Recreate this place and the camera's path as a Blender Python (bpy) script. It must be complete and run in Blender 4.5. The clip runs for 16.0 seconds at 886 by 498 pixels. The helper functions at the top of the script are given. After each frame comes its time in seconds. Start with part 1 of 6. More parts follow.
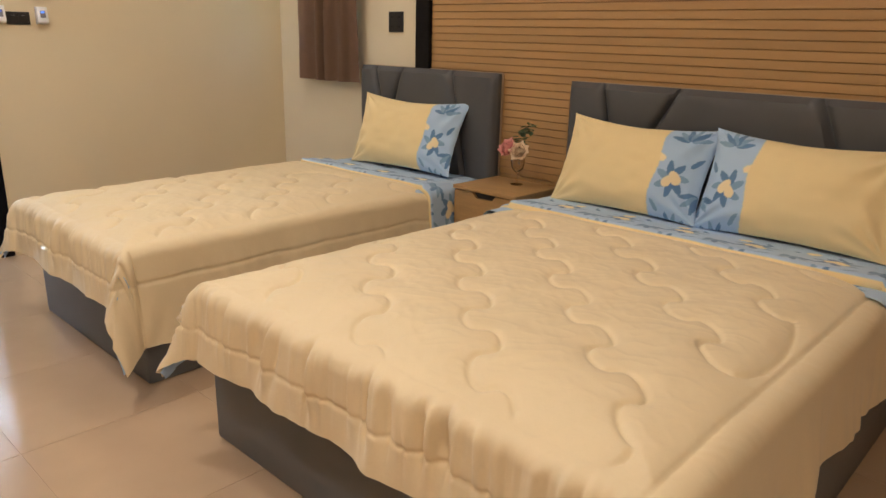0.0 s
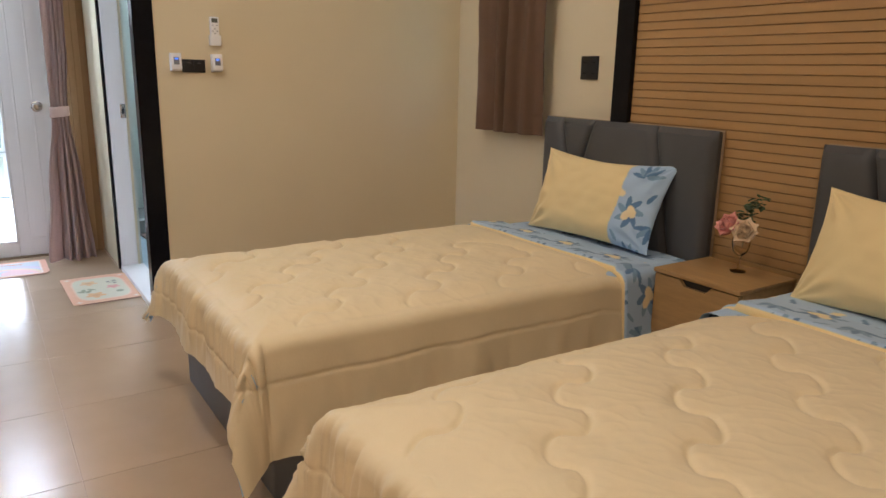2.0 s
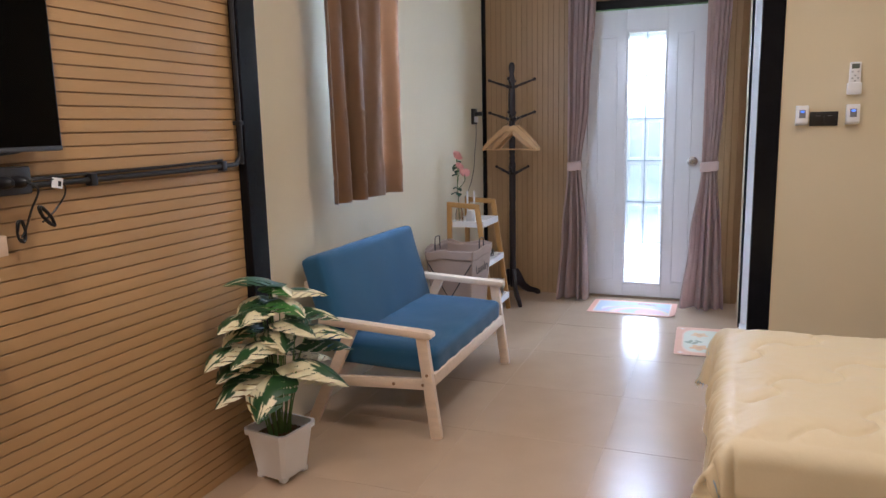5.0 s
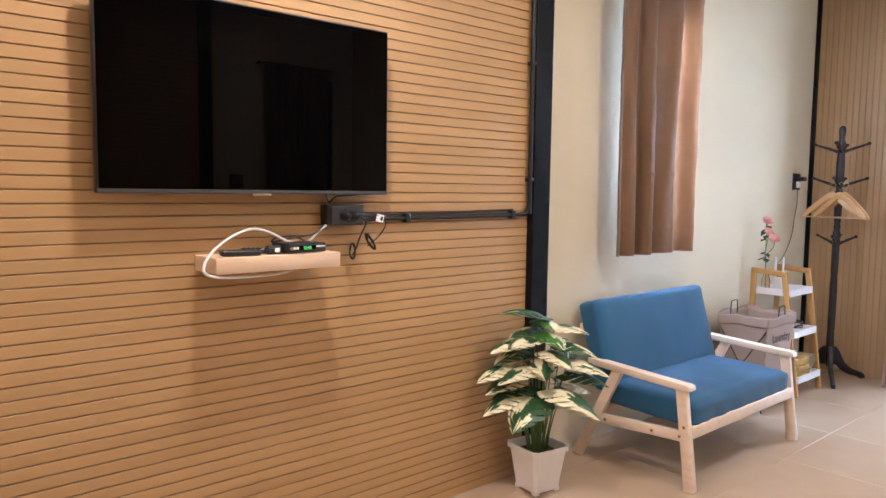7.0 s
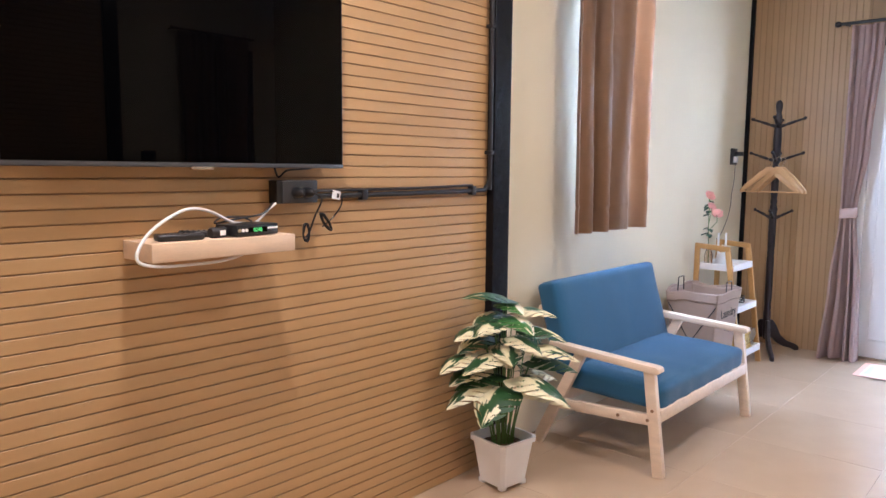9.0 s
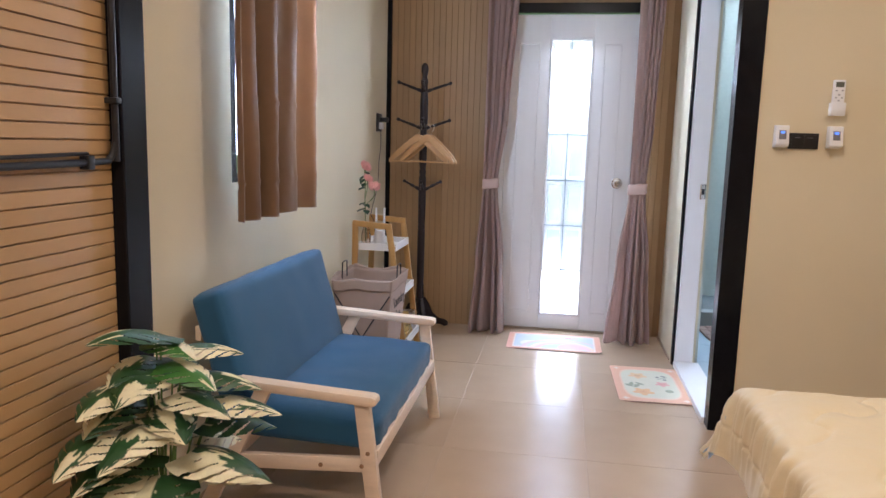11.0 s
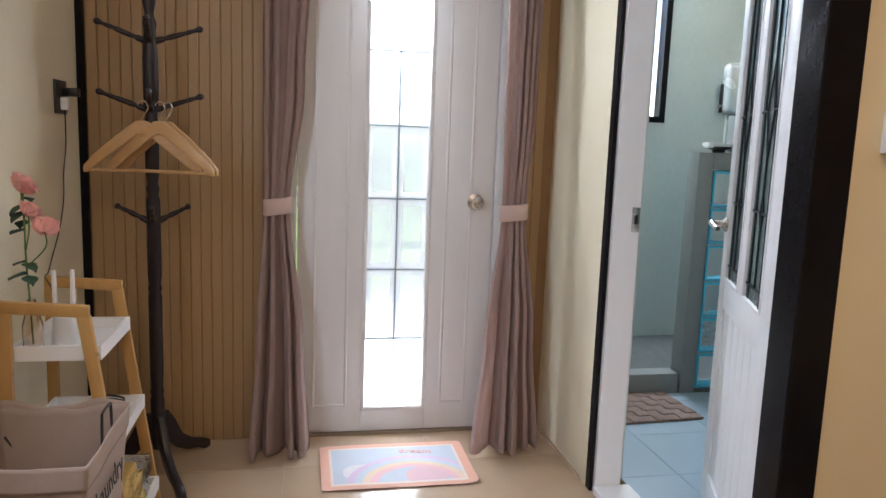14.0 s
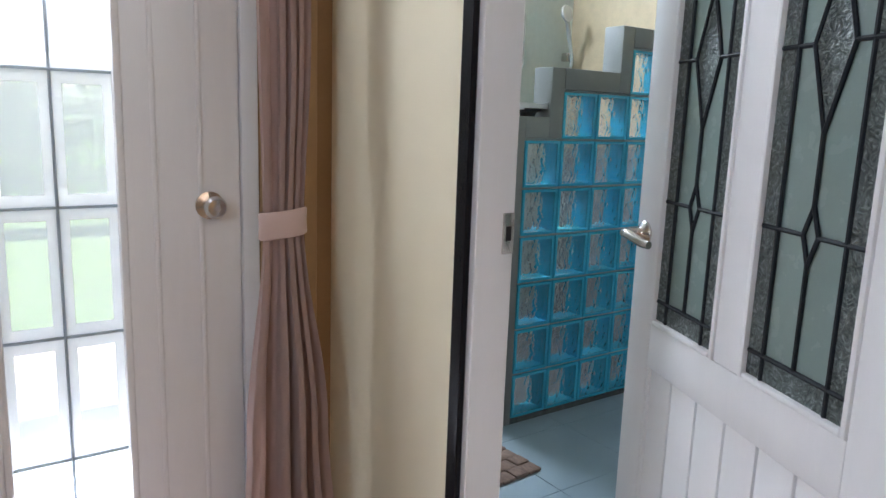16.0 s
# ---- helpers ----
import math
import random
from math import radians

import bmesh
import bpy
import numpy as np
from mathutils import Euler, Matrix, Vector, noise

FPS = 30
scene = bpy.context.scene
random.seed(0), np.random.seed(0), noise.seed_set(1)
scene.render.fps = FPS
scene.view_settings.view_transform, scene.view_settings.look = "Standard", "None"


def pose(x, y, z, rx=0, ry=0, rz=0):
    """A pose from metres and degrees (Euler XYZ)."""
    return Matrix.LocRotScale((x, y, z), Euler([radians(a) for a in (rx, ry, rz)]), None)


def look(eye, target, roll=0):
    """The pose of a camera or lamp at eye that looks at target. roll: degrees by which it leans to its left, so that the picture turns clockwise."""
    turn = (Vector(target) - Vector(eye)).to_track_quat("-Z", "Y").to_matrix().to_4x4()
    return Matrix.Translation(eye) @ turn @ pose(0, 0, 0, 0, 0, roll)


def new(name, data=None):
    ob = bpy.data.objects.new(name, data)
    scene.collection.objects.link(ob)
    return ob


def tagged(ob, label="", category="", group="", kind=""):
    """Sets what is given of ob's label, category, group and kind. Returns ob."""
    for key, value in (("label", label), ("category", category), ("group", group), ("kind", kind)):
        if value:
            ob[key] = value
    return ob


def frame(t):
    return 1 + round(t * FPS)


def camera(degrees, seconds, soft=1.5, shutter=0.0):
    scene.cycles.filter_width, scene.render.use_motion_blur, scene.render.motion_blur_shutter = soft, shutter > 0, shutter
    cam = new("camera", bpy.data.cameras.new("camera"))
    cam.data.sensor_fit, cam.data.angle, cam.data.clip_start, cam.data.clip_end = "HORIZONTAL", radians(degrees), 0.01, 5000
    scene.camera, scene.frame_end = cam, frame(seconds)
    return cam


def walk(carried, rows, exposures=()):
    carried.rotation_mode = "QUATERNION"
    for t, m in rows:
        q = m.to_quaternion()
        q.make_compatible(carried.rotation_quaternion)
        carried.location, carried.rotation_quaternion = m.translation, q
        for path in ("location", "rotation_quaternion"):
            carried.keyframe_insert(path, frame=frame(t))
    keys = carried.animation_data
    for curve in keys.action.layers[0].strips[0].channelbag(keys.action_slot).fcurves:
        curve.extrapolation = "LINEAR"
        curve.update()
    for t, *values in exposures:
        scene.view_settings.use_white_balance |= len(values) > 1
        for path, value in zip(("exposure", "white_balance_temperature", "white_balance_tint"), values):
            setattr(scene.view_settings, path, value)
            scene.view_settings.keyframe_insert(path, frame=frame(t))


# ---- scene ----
cam = camera(63.5, 16.0)
PATH = [
    (0, (0.178, 0.058, 1.307), (-1.134, 1.455, 0.734), 1.3),
    (0.5, (0.064, 0.17, 1.317), (-1.313, 1.505, 0.752), 1.8),
    (1, (-0.088, 0.251, 1.318), (-1.541, 1.511, 0.769), 1.9),
    (1.5, (-0.265, 0.333, 1.341), (-1.796, 1.51, 0.823), 1.5),
    (2, (-0.347, 0.426, 1.333), (-1.973, 1.488, 0.857), 1.2),
    (2.5, (-0.373, 0.604, 1.354), (-2.085, 1.53, 0.898), 1.6),
    (3, (-0.429, 0.755, 1.341), (-2.227, 1.507, 0.89), 1.6),
    (3.5, (-0.506, 0.841, 1.341), (-2.402, 1.309, 0.909), 0.5),
    (3.6, (-0.508, 0.849, 1.339), (-2.419, 1.26, 0.914), 0.4),
    (4, (-0.526, 0.894, 1.348), (-2.481, 1.006, 0.94), -0.9),
    (4.5, (-0.522, 0.934, 1.36), (-2.465, 0.643, 0.984), -1.5),
    (5, (-0.488, 1.016, 1.349), (-2.323, 0.296, 1.012), -1.3),
    (5.2, (-0.464, 1.076, 1.342), (-2.23, 0.188, 1.031), -1.5),
    (7.3, (-0.325, 1.495, 1.333), (-1.637, -0.006, 1.169), 0.9),
    (7.5, (-0.313, 1.503, 1.335), (-1.632, 0.007, 1.177), 1.0),
    (8, (-0.311, 1.486, 1.321), (-1.632, -0.007, 1.168), 1.0),
    (8.5, (-0.35, 1.338, 1.313), (-1.703, -0.123, 1.128), 0.9),
    (9, (-0.401, 1.153, 1.309), (-1.887, -0.167, 1.087), 0.5),
    (9.5, (-0.454, 0.883, 1.291), (-2.129, -0.182, 1.041), -0.1),
    (10, (-0.555, 0.694, 1.291), (-2.371, -0.1, 1.018), 0.2),
    (10.2, (-0.647, 0.632, 1.296), (-2.506, -0.049, 1.013), 0.7),
    (12.3, (-1.872, 0.196, 1.289), (-3.852, 0.186, 1.003), 1.5),
    (12.5, (-2.005, 0.16, 1.3), (-3.984, 0.176, 1.011), 1.7),
    (13, (-2.334, 0.131, 1.286), (-4.31, 0.215, 0.992), 1.9),
    (13.5, (-2.676, 0.112, 1.289), (-4.645, 0.308, 0.997), 2.0),
    (14, (-3.012, 0.055, 1.296), (-4.954, 0.441, 1.011), 2.1),
    (14.5, (-3.363, 0.117, 1.291), (-5.275, 0.616, 0.982), 2.1),
    (15, (-3.678, 0.118, 1.291), (-5.52, 0.817, 0.947), 2.3),
    (15.5, (-3.974, 0.148, 1.3), (-5.719, 1.057, 0.944), 2.2),
    (16, (-4.251, 0.251, 1.3), (-5.861, 1.38, 0.936), 2.0),
]
# the film camera's own exposure and white balance along the walk
EXPOSURES = [(0, 2.34, 6080, 14), (2, 1.97, 6050, 14), (3.5, 1.95, 6150, 15), (5, 2.1, 5500, 17), (7.5, 3.02, 5450, 19), (8.5, 3.0, 5280, 20), (10, 2.6, 5480, 19),
             (12.5, 1.96, 6250, 19), (14.5, 1.9, 6550, 18), (16, 1.66, 6550, 18)]
walk(cam, [(t, look(eye, target, roll)) for t, eye, target, roll in PATH], EXPOSURES)

# ---- light ----
world = bpy.data.worlds.new("world")
scene.world = world
world.use_nodes = True
wn = world.node_tree
sky = wn.nodes.new("ShaderNodeTexSky")
sky.sky_type, sky.sun_disc = "NISHITA", False
sky.sun_elevation, sky.sun_rotation = radians(80), radians(206)
wn.nodes["Background"].inputs[1].default_value = 0.15
wn.links.new(sky.outputs[0], wn.nodes["Background"].inputs[0])

sun = new("sun", bpy.data.lights.new("sun", "SUN"))
sun.data.energy, sun.data.angle, sun.data.color = 5.0, radians(0.6), (1.0, 0.95, 0.88)
sun.matrix_world = look((-0.31, -0.63, 4), (0, 0, 0))

WARM = (1.0, 0.845, 0.655)


def lamp(name, at, target, power, size, colour, shape="DISK", sy=None):
    ob = new(name, bpy.data.lights.new(name, "AREA"))
    ob.data.energy, ob.data.size, ob.data.color, ob.data.shape = power, size, colour, shape
    if sy:
        ob.data.size_y = sy
    ob.matrix_world = look(at, target)
    return ob


CEIL = 2.85
XD_LAMP = -6.16
# The lamp at x 0.65 is unseen, added to brighten the wall beside the television.
LAMPS = [(0.65, -0.05, 3.5), (-1.35, -0.1, 4.2), (-2.9, 0.7, 3.0), (-1.0, 2.1, 0.9), (-3.2, 2.2, 1.2)]
for lx, ly, lw in LAMPS:
    lamp("ceiling_lamp", (lx, ly, CEIL - 0.09), (lx, ly + 0.001, 0), lw, 0.13, WARM)
# daylight in the window openings: upper and lower lights of the entrance door, the window by the sofa
lamp("door_daylight", (XD_LAMP, 0.46, 1.845), (XD_LAMP + 2, 0.46, 0.7), 3.1, 0.25, (0.78, 0.89, 1.0), "RECTANGLE", 0.29)
lamp("door_daylight", (XD_LAMP, 0.46, 0.28), (XD_LAMP + 2, 0.46, 0.40), 1.2, 0.25, (0.78, 0.89, 1.0), "RECTANGLE", 0.28)
lamp("window_daylight", (-3.98, -0.90, 1.75), (-3.98, 0.5, 1.4), 7.0, 0.5, (0.66, 0.83, 1.0), "RECTANGLE", 1.1)
# daylight in the upper part of the bathroom window
lamp("bathroom_daylight", (-7.53, 2.12, 2.62), (-6.2, 2.6, 1.3), 15.0, 0.52, (0.74, 0.9, 1.0), "RECTANGLE", 0.24)


# ---- materials ----
def srgb(h):
    c = [int(h[i:i + 2], 16) / 255 for i in (0, 2, 4)]
    return tuple(v / 12.92 if v < 0.04045 else ((v + 0.055) / 1.055) ** 2.4 for v in c)


def mat(name, colour, rough=0.5, metal=0.0, var=0.12, scale=8.0, fine=120.0, bump=0.1, stretch=(1, 1, 1), spec=0.5,
        coat=0.0, sheen=0.0, rand=0.0, attr=""):
    """A painted, woven or grained surface: two scales of tone, a fine relief, an uneven gloss."""
    m = bpy.data.materials.new(name)
    m.use_nodes = True
    t, b = m.node_tree, m.node_tree.nodes["Principled BSDF"]
    N, L = t.nodes.new, t.links.new
    b.inputs["Metallic"].default_value, b.inputs["Specular IOR Level"].default_value = metal, spec
    b.inputs["Coat Weight"].default_value, b.inputs["Sheen Weight"].default_value = coat, sheen
    co, mp = N("ShaderNodeTexCoord"), N("ShaderNodeMapping")
    mp.inputs["Scale"].default_value = stretch
    L(co.outputs["Object"], mp.inputs["Vector"])
    big, fin = N("ShaderNodeTexNoise"), N("ShaderNodeTexNoise")
    big.inputs["Scale"].default_value, fin.inputs["Scale"].default_value = scale, fine
    big.inputs["Detail"].default_value = 4
    for n in (big, fin):
        L(mp.outputs[0], n.inputs["Vector"])
    add = N("ShaderNodeMath")
    add.operation = "MULTIPLY_ADD"
    L(fin.outputs[0], add.inputs[0])
    add.inputs[1].default_value = 0.5
    L(big.outputs[0], add.inputs[2])
    rng = N("ShaderNodeMapRange")
    rng.inputs[1].default_value, rng.inputs[2].default_value = 0.35, 1.15
    rng.inputs[3].default_value, rng.inputs[4].default_value = 1 - var, 1 + var
    L(add.outputs[0], rng.inputs[0])
    val = rng.outputs[0]
    if rand:
        oi, rr, mu = N("ShaderNodeObjectInfo"), N("ShaderNodeMapRange"), N("ShaderNodeMath")
        rr.inputs[3].default_value, rr.inputs[4].default_value = 1 - rand, 1 + rand
        L(oi.outputs["Random"], rr.inputs[0])
        mu.operation = "MULTIPLY"
        L(val, mu.inputs[0]), L(rr.outputs[0], mu.inputs[1])
        val = mu.outputs[0]
    mix = N("ShaderNodeVectorMath")
    mix.operation = "SCALE"
    if attr:
        at = N("ShaderNodeAttribute")
        at.attribute_name = attr
        L(at.outputs["Color"], mix.inputs[0])
    else:
        mix.inputs[0].default_value = colour
    L(val, mix.inputs["Scale"])
    L(mix.outputs[0], b.inputs["Base Color"])
    ro = N("ShaderNodeMapRange")
    ro.inputs[3].default_value, ro.inputs[4].default_value = max(0.02, rough - 0.06), min(1, rough + 0.08)
    L(big.outputs[0], ro.inputs[0])
    L(ro.outputs[0], b.inputs["Roughness"])
    if bump:
        bp = N("ShaderNodeBump")
        bp.inputs["Strength"].default_value, bp.inputs["Distance"].default_value = bump, 0.004
        L(fin.outputs[0], bp.inputs["Height"])
        L(bp.outputs[0], b.inputs["Normal"])
    return m


def glass(name, colour=(1, 1, 1), rough=0.0, bump=0.0, scale=40.0, ior=1.45):
    m = mat(name, colour, rough, 0, 0.0, scale, scale, bump)
    b = m.node_tree.nodes["Principled BSDF"]
    b.inputs["Transmission Weight"].default_value, b.inputs["IOR"].default_value = 1.0, ior
    for l in list(b.inputs["Roughness"].links):
        m.node_tree.links.remove(l)
    b.inputs["Roughness"].default_value = rough
    if bump:
        for n in m.node_tree.nodes:
            if n.type == "BUMP":
                n.inputs["Distance"].default_value = 0.02
    return m


def frosted(name, colour, see=0.5):
    """Etched glass: scatters what comes through it."""
    m = mat(name, colour, 0.25, 0, 0.06, 30, 200, 0.05)
    t, b = m.node_tree, m.node_tree.nodes["Principled BSDF"]
    tr, mx = t.nodes.new("ShaderNodeBsdfTranslucent"), t.nodes.new("ShaderNodeMixShader")
    tr.inputs[0].default_value = (*colour, 1)
    mx.inputs[0].default_value = see
    t.links.new(b.outputs[0], mx.inputs[1]), t.links.new(tr.outputs[0], mx.inputs[2])
    t.links.new(mx.outputs[0], t.nodes["Material Output"].inputs[0])
    return m


def glow(name, colour, strength):
    m = mat(name, (0.02, 0.02, 0.02), 0.3, 0, 0, 5, 5, 0)
    b = m.node_tree.nodes["Principled BSDF"]
    b.inputs["Emission Color"].default_value, b.inputs["Emission Strength"].default_value = (*colour, 1), strength
    return m


PAINT = mat("cream_wall_paint", (0.74, 0.66, 0.485), 0.75, var=0.05, scale=1.6, fine=260, bump=0.08)
CEILP = mat("ceiling_paint", (0.8, 0.78, 0.73), 0.85, var=0.03, scale=2, bump=0.05)
SLAT = mat("wood_plastic_slat", (0.44, 0.27, 0.115), 0.42, var=0.10, scale=3, fine=60, bump=0.12, stretch=(0.5, 6, 10), rand=0.05)
SLATV = mat("wood_plastic_slat_upright", (0.42, 0.27, 0.135), 0.45, var=0.13, scale=3, fine=60, bump=0.12, stretch=(6, 6, 0.5), rand=0.05)
GROOVE = mat("slat_groove_brown", (0.30, 0.18, 0.085), 0.6, var=0.1)
BLACK = mat("black_steel_paint", (0.008, 0.008, 0.010), 0.2, var=0.3, scale=14, fine=180, bump=0.06, spec=0.15)
TILE = mat("beige_floor_tile", (0.52, 0.385, 0.265), 0.2, var=0.06, scale=5, fine=300, bump=0.012, rand=0.03, spec=0.75)
GROUT = mat("tile_grout", (0.50, 0.375, 0.265), 0.8, var=0.1)
WHITE = mat("white_door_paint", (0.78, 0.77, 0.77), 0.38, var=0.03, scale=4, fine=90, bump=0.05, stretch=(6, 6, 0.8))
POTW = mat("white_pot_plastic", (0.9, 0.9, 0.92), 0.3, var=0.03, scale=12, bump=0.02)
PVC = mat("white_plastic", (0.86, 0.86, 0.87), 0.35, var=0.03, bump=0.02)
CURT = mat("dusty_rose_curtain_cloth", (0.55, 0.40, 0.355), 0.8, var=0.08, scale=6, fine=420, bump=0.25, sheen=0.25)
# The same cream paint, with the switch wall's warmer light put into its colour.
PAINT_WARM_LIT = mat("cream_wall_paint_warm_lit", (0.73, 0.63, 0.435), 0.75, var=0.05, scale=1.6, fine=260, bump=0.08)
BROWNC = mat("brown_curtain_cloth", (0.29, 0.175, 0.115), 0.8, var=0.08, scale=6, fine=420, bump=0.25, sheen=0.15)
BOUNCE_LINING = mat("pale_bounce_lining", (0.55, 0.53, 0.50), 0.85, var=0.05, scale=6, fine=420, bump=0.1)
SATIN = mat("bronze_satin_curtain_cloth", (0.30, 0.17, 0.09), 0.33, var=0.08, scale=7, fine=350, bump=0.15, sheen=0.3)
QUILT = mat("cream_cotton_quilt", (0.82, 0.70, 0.47), 0.5, var=0.03, scale=7, fine=140, bump=0.10, sheen=0.2)
PILLOW = mat("printed_cotton", (0.8, 0.7, 0.5), 0.8, var=0.04, scale=9, fine=520, bump=0.15, sheen=0.2, attr="print")
LEATH = mat("grey_leatherette", (0.085, 0.09, 0.1), 0.42, var=0.1, scale=9, fine=420, bump=0.2)
LEATHB = mat("grey_blue_bed_base", (0.13, 0.145, 0.17), 0.45, var=0.1, scale=9, fine=420, bump=0.2)
OAK = mat("oak_veneer", (0.43, 0.27, 0.115), 0.42, var=0.22, scale=5, fine=70, bump=0.08, stretch=(1.2, 9, 9))
ASH = mat("pale_ash_wood", (0.68, 0.5, 0.34), 0.45, var=0.13, scale=5, fine=70, bump=0.08, stretch=(1, 9, 9))
PINE = mat("bare_pine_wood", (0.80, 0.65, 0.51), 0.5, var=0.12, scale=6, fine=80, bump=0.08, stretch=(8, 1, 8))
BAMBOO = mat("bamboo_wood", (0.5, 0.28, 0.09), 0.42, var=0.15, scale=6, fine=80, bump=0.06, stretch=(8, 8, 1))
BLUE = mat("teal_blue_upholstery", (0.017, 0.098, 0.205), 0.85, var=0.1, scale=5, fine=520, bump=0.3, sheen=0.15)
DARKW = mat("dark_cherry_turned_wood", (0.012, 0.006, 0.009), 0.34, var=0.15, scale=9, fine=60, bump=0.03, stretch=(5, 5, 1), coat=0.05)
HANGW = mat("beech_hanger_wood", (0.55, 0.33, 0.15), 0.4, var=0.12, scale=7, fine=80, bump=0.05)
STEEL = mat("brushed_steel", (0.62, 0.58, 0.54), 0.22, 1.0, var=0.08, scale=40, fine=300, bump=0.03)
BLKP = mat("black_plastic", (0.012, 0.012, 0.014), 0.35, var=0.2, scale=20, fine=300, bump=0.03)
SCREEN = mat("black_tv_glass", (0.0008, 0.0008, 0.001), 0.05, var=0.1, bump=0.0, spec=0.1)
for lk in list(SCREEN.node_tree.nodes["Principled BSDF"].inputs["Roughness"].links):
    SCREEN.node_tree.links.remove(lk)
SCREEN.node_tree.nodes["Principled BSDF"].inputs["Roughness"].default_value = 0.012
CABLEW = mat("white_cable", (0.75, 0.73, 0.7), 0.5, var=0.05)
LINEN = mat("beige_linen", (0.38, 0.285, 0.235), 0.9, var=0.1, scale=8, fine=430, bump=0.35)
INK = mat("black_print", (0.02, 0.02, 0.02), 0.8, var=0.1)
LEAF = mat("variegated_leaf", (0.05, 0.12, 0.04), 0.4, var=0.15, scale=25, fine=120, bump=0.1, attr="print")
STEM = mat("green_stem", (0.10, 0.2, 0.05), 0.5, var=0.2)
SOIL = mat("potting_bark", (0.09, 0.05, 0.025), 0.95, var=0.5, scale=60, fine=200, bump=1.0)
ROSEP = mat("pink_petal", (0.90, 0.46, 0.43), 0.7, var=0.15, scale=30, bump=0.1)
ROSEC = mat("peach_petal", (0.9, 0.74, 0.55), 0.7, var=0.12, scale=30, bump=0.1)
ROSEL = mat("rose_leaf", (0.035, 0.09, 0.05), 0.5, var=0.2, scale=40)
GLASS = glass("clear_glass")
AMBER = glass("smoky_goblet_glass", (0.93, 0.88, 0.82), 0.02)
PLAST = glass("clear_plastic_bag", (0.95, 0.95, 0.97), 0.18, 0.6, 30, 1.2)
FROST = frosted("frosted_door_glass", (0.95, 0.95, 0.94), 0.7)
HAZE = frosted("hazy_textured_glass", (0.95, 0.96, 0.95), 0.75)
hz = HAZE.node_tree
hm, hg = hz.nodes.new("ShaderNodeMixShader"), hz.nodes.new("ShaderNodeBsdfTransparent")
hm.inputs[0].default_value = 0.58
hz.links.new(hz.nodes["Material Output"].inputs[0].links[0].from_socket, hm.inputs[1])
hz.links.new(hg.outputs[0], hm.inputs[2])
hz.links.new(hm.outputs[0], hz.nodes["Material Output"].inputs[0])
CAME = frosted("grey_glazing_bar", (0.55, 0.60, 0.64), 0.6)
LEAD = mat("dark_lead_came", (0.010, 0.014, 0.018), 0.6, var=0.2, spec=0.25)
JOINT = mat("pale_block_joint", (0.42, 0.47, 0.49), 0.6, var=0.1)
PANEG = frosted("pale_green_etched_glass", (0.36, 0.46, 0.43), 0.45)
PANEG.node_tree.nodes["Principled BSDF"].inputs["Coat Weight"].default_value = 1.0
PANEG.node_tree.nodes["Principled BSDF"].inputs["Coat Roughness"].default_value = 0.03
MATTE = mat("printed_door_mat", (0.8, 0.6, 0.5), 0.85, var=0.05, scale=12, fine=500, bump=0.3, attr="print")
WARMT = mat("warm_beige_mosaic", (0.66, 0.53, 0.36), 0.35, var=0.1, scale=20, fine=120, bump=0.3)
BTILE = mat("pale_mosaic_wall", (0.60, 0.64, 0.60), 0.3, var=0.06, scale=30, fine=160, bump=0.35)
BFLOOR = mat("pale_blue_grey_floor_tile", (0.34, 0.43, 0.50), 0.3, var=0.06, scale=4, bump=0.03)
BSTONE = mat("dark_slate_floor", (0.12, 0.125, 0.125), 0.45, var=0.55, scale=9, fine=60, bump=0.3, stretch=(1, 5, 1))
CONC = mat("grey_tile_border", (0.27, 0.28, 0.275), 0.4, var=0.08, scale=6, bump=0.05)
BLOCK = glass("wavy_glass_block", (0.98, 0.99, 1.0), 0.10, 0.8, 22, 1.25)
BLOCKE = mat("blue_block_edge", (0.05, 0.52, 0.74), 0.22, var=0.1, spec=0.6)
RUG = mat("brown_bath_rug", (0.3, 0.2, 0.165), 0.95, var=0.35, scale=30, fine=160, bump=1.0, stretch=(1, 4, 1))
HEAT = mat("silver_heater_case", (0.7, 0.71, 0.72), 0.25, 0.4, var=0.03)
YELL = mat("yellow_cloth", (0.85, 0.6, 0.2), 0.8, var=0.15, scale=30, bump=0.3)
LED = glow("blue_indicator", (0.1, 0.25, 1.0), 0.5)
LEDG = glow("green_digits", (0.2, 1.0, 0.2), 0.12)
LAMPG = glow("lamp_diffuser", (1.0, 0.82, 0.58), 2.0)
LAWN = mat("lawn_grass", (0.09, 0.17, 0.035), 0.9, var=0.35, scale=3, fine=70, bump=1.0)
PAVE = mat("pale_terrace_concrete", (0.62, 0.6, 0.56), 0.8, var=0.1, scale=2, fine=60, bump=0.2)
HEDGE = mat("hedge_leaf", (0.15, 0.2, 0.10), 0.6, var=0.4, scale=6, fine=60)
STALK = mat("bamboo_stalk", (0.07, 0.10, 0.05), 0.6, var=0.3, scale=6)
WHITEW = mat("white_fence_paint", (0.75, 0.75, 0.73), 0.7, var=0.1)


# ---- building tools ----
def link(name, bm, material, parent=None, label="", smooth=None):
    me = bpy.data.meshes.new(name)
    bm.to_mesh(me)
    bm.free()
    for m in (material if isinstance(material, (list, tuple)) else [material]):
        me.materials.append(m)
    if smooth is not None:
        for p in me.polygons:
            p.use_smooth = True
        me.set_sharp_from_angle(angle=radians(smooth))
    ob = new(name, me)
    if parent:
        ob.parent = parent
    if label:
        ob["label"] = label
    return ob


def part(name, bm, material, parent, label="", smooth=40):
    return link(name, bm, material, parent, label, smooth)


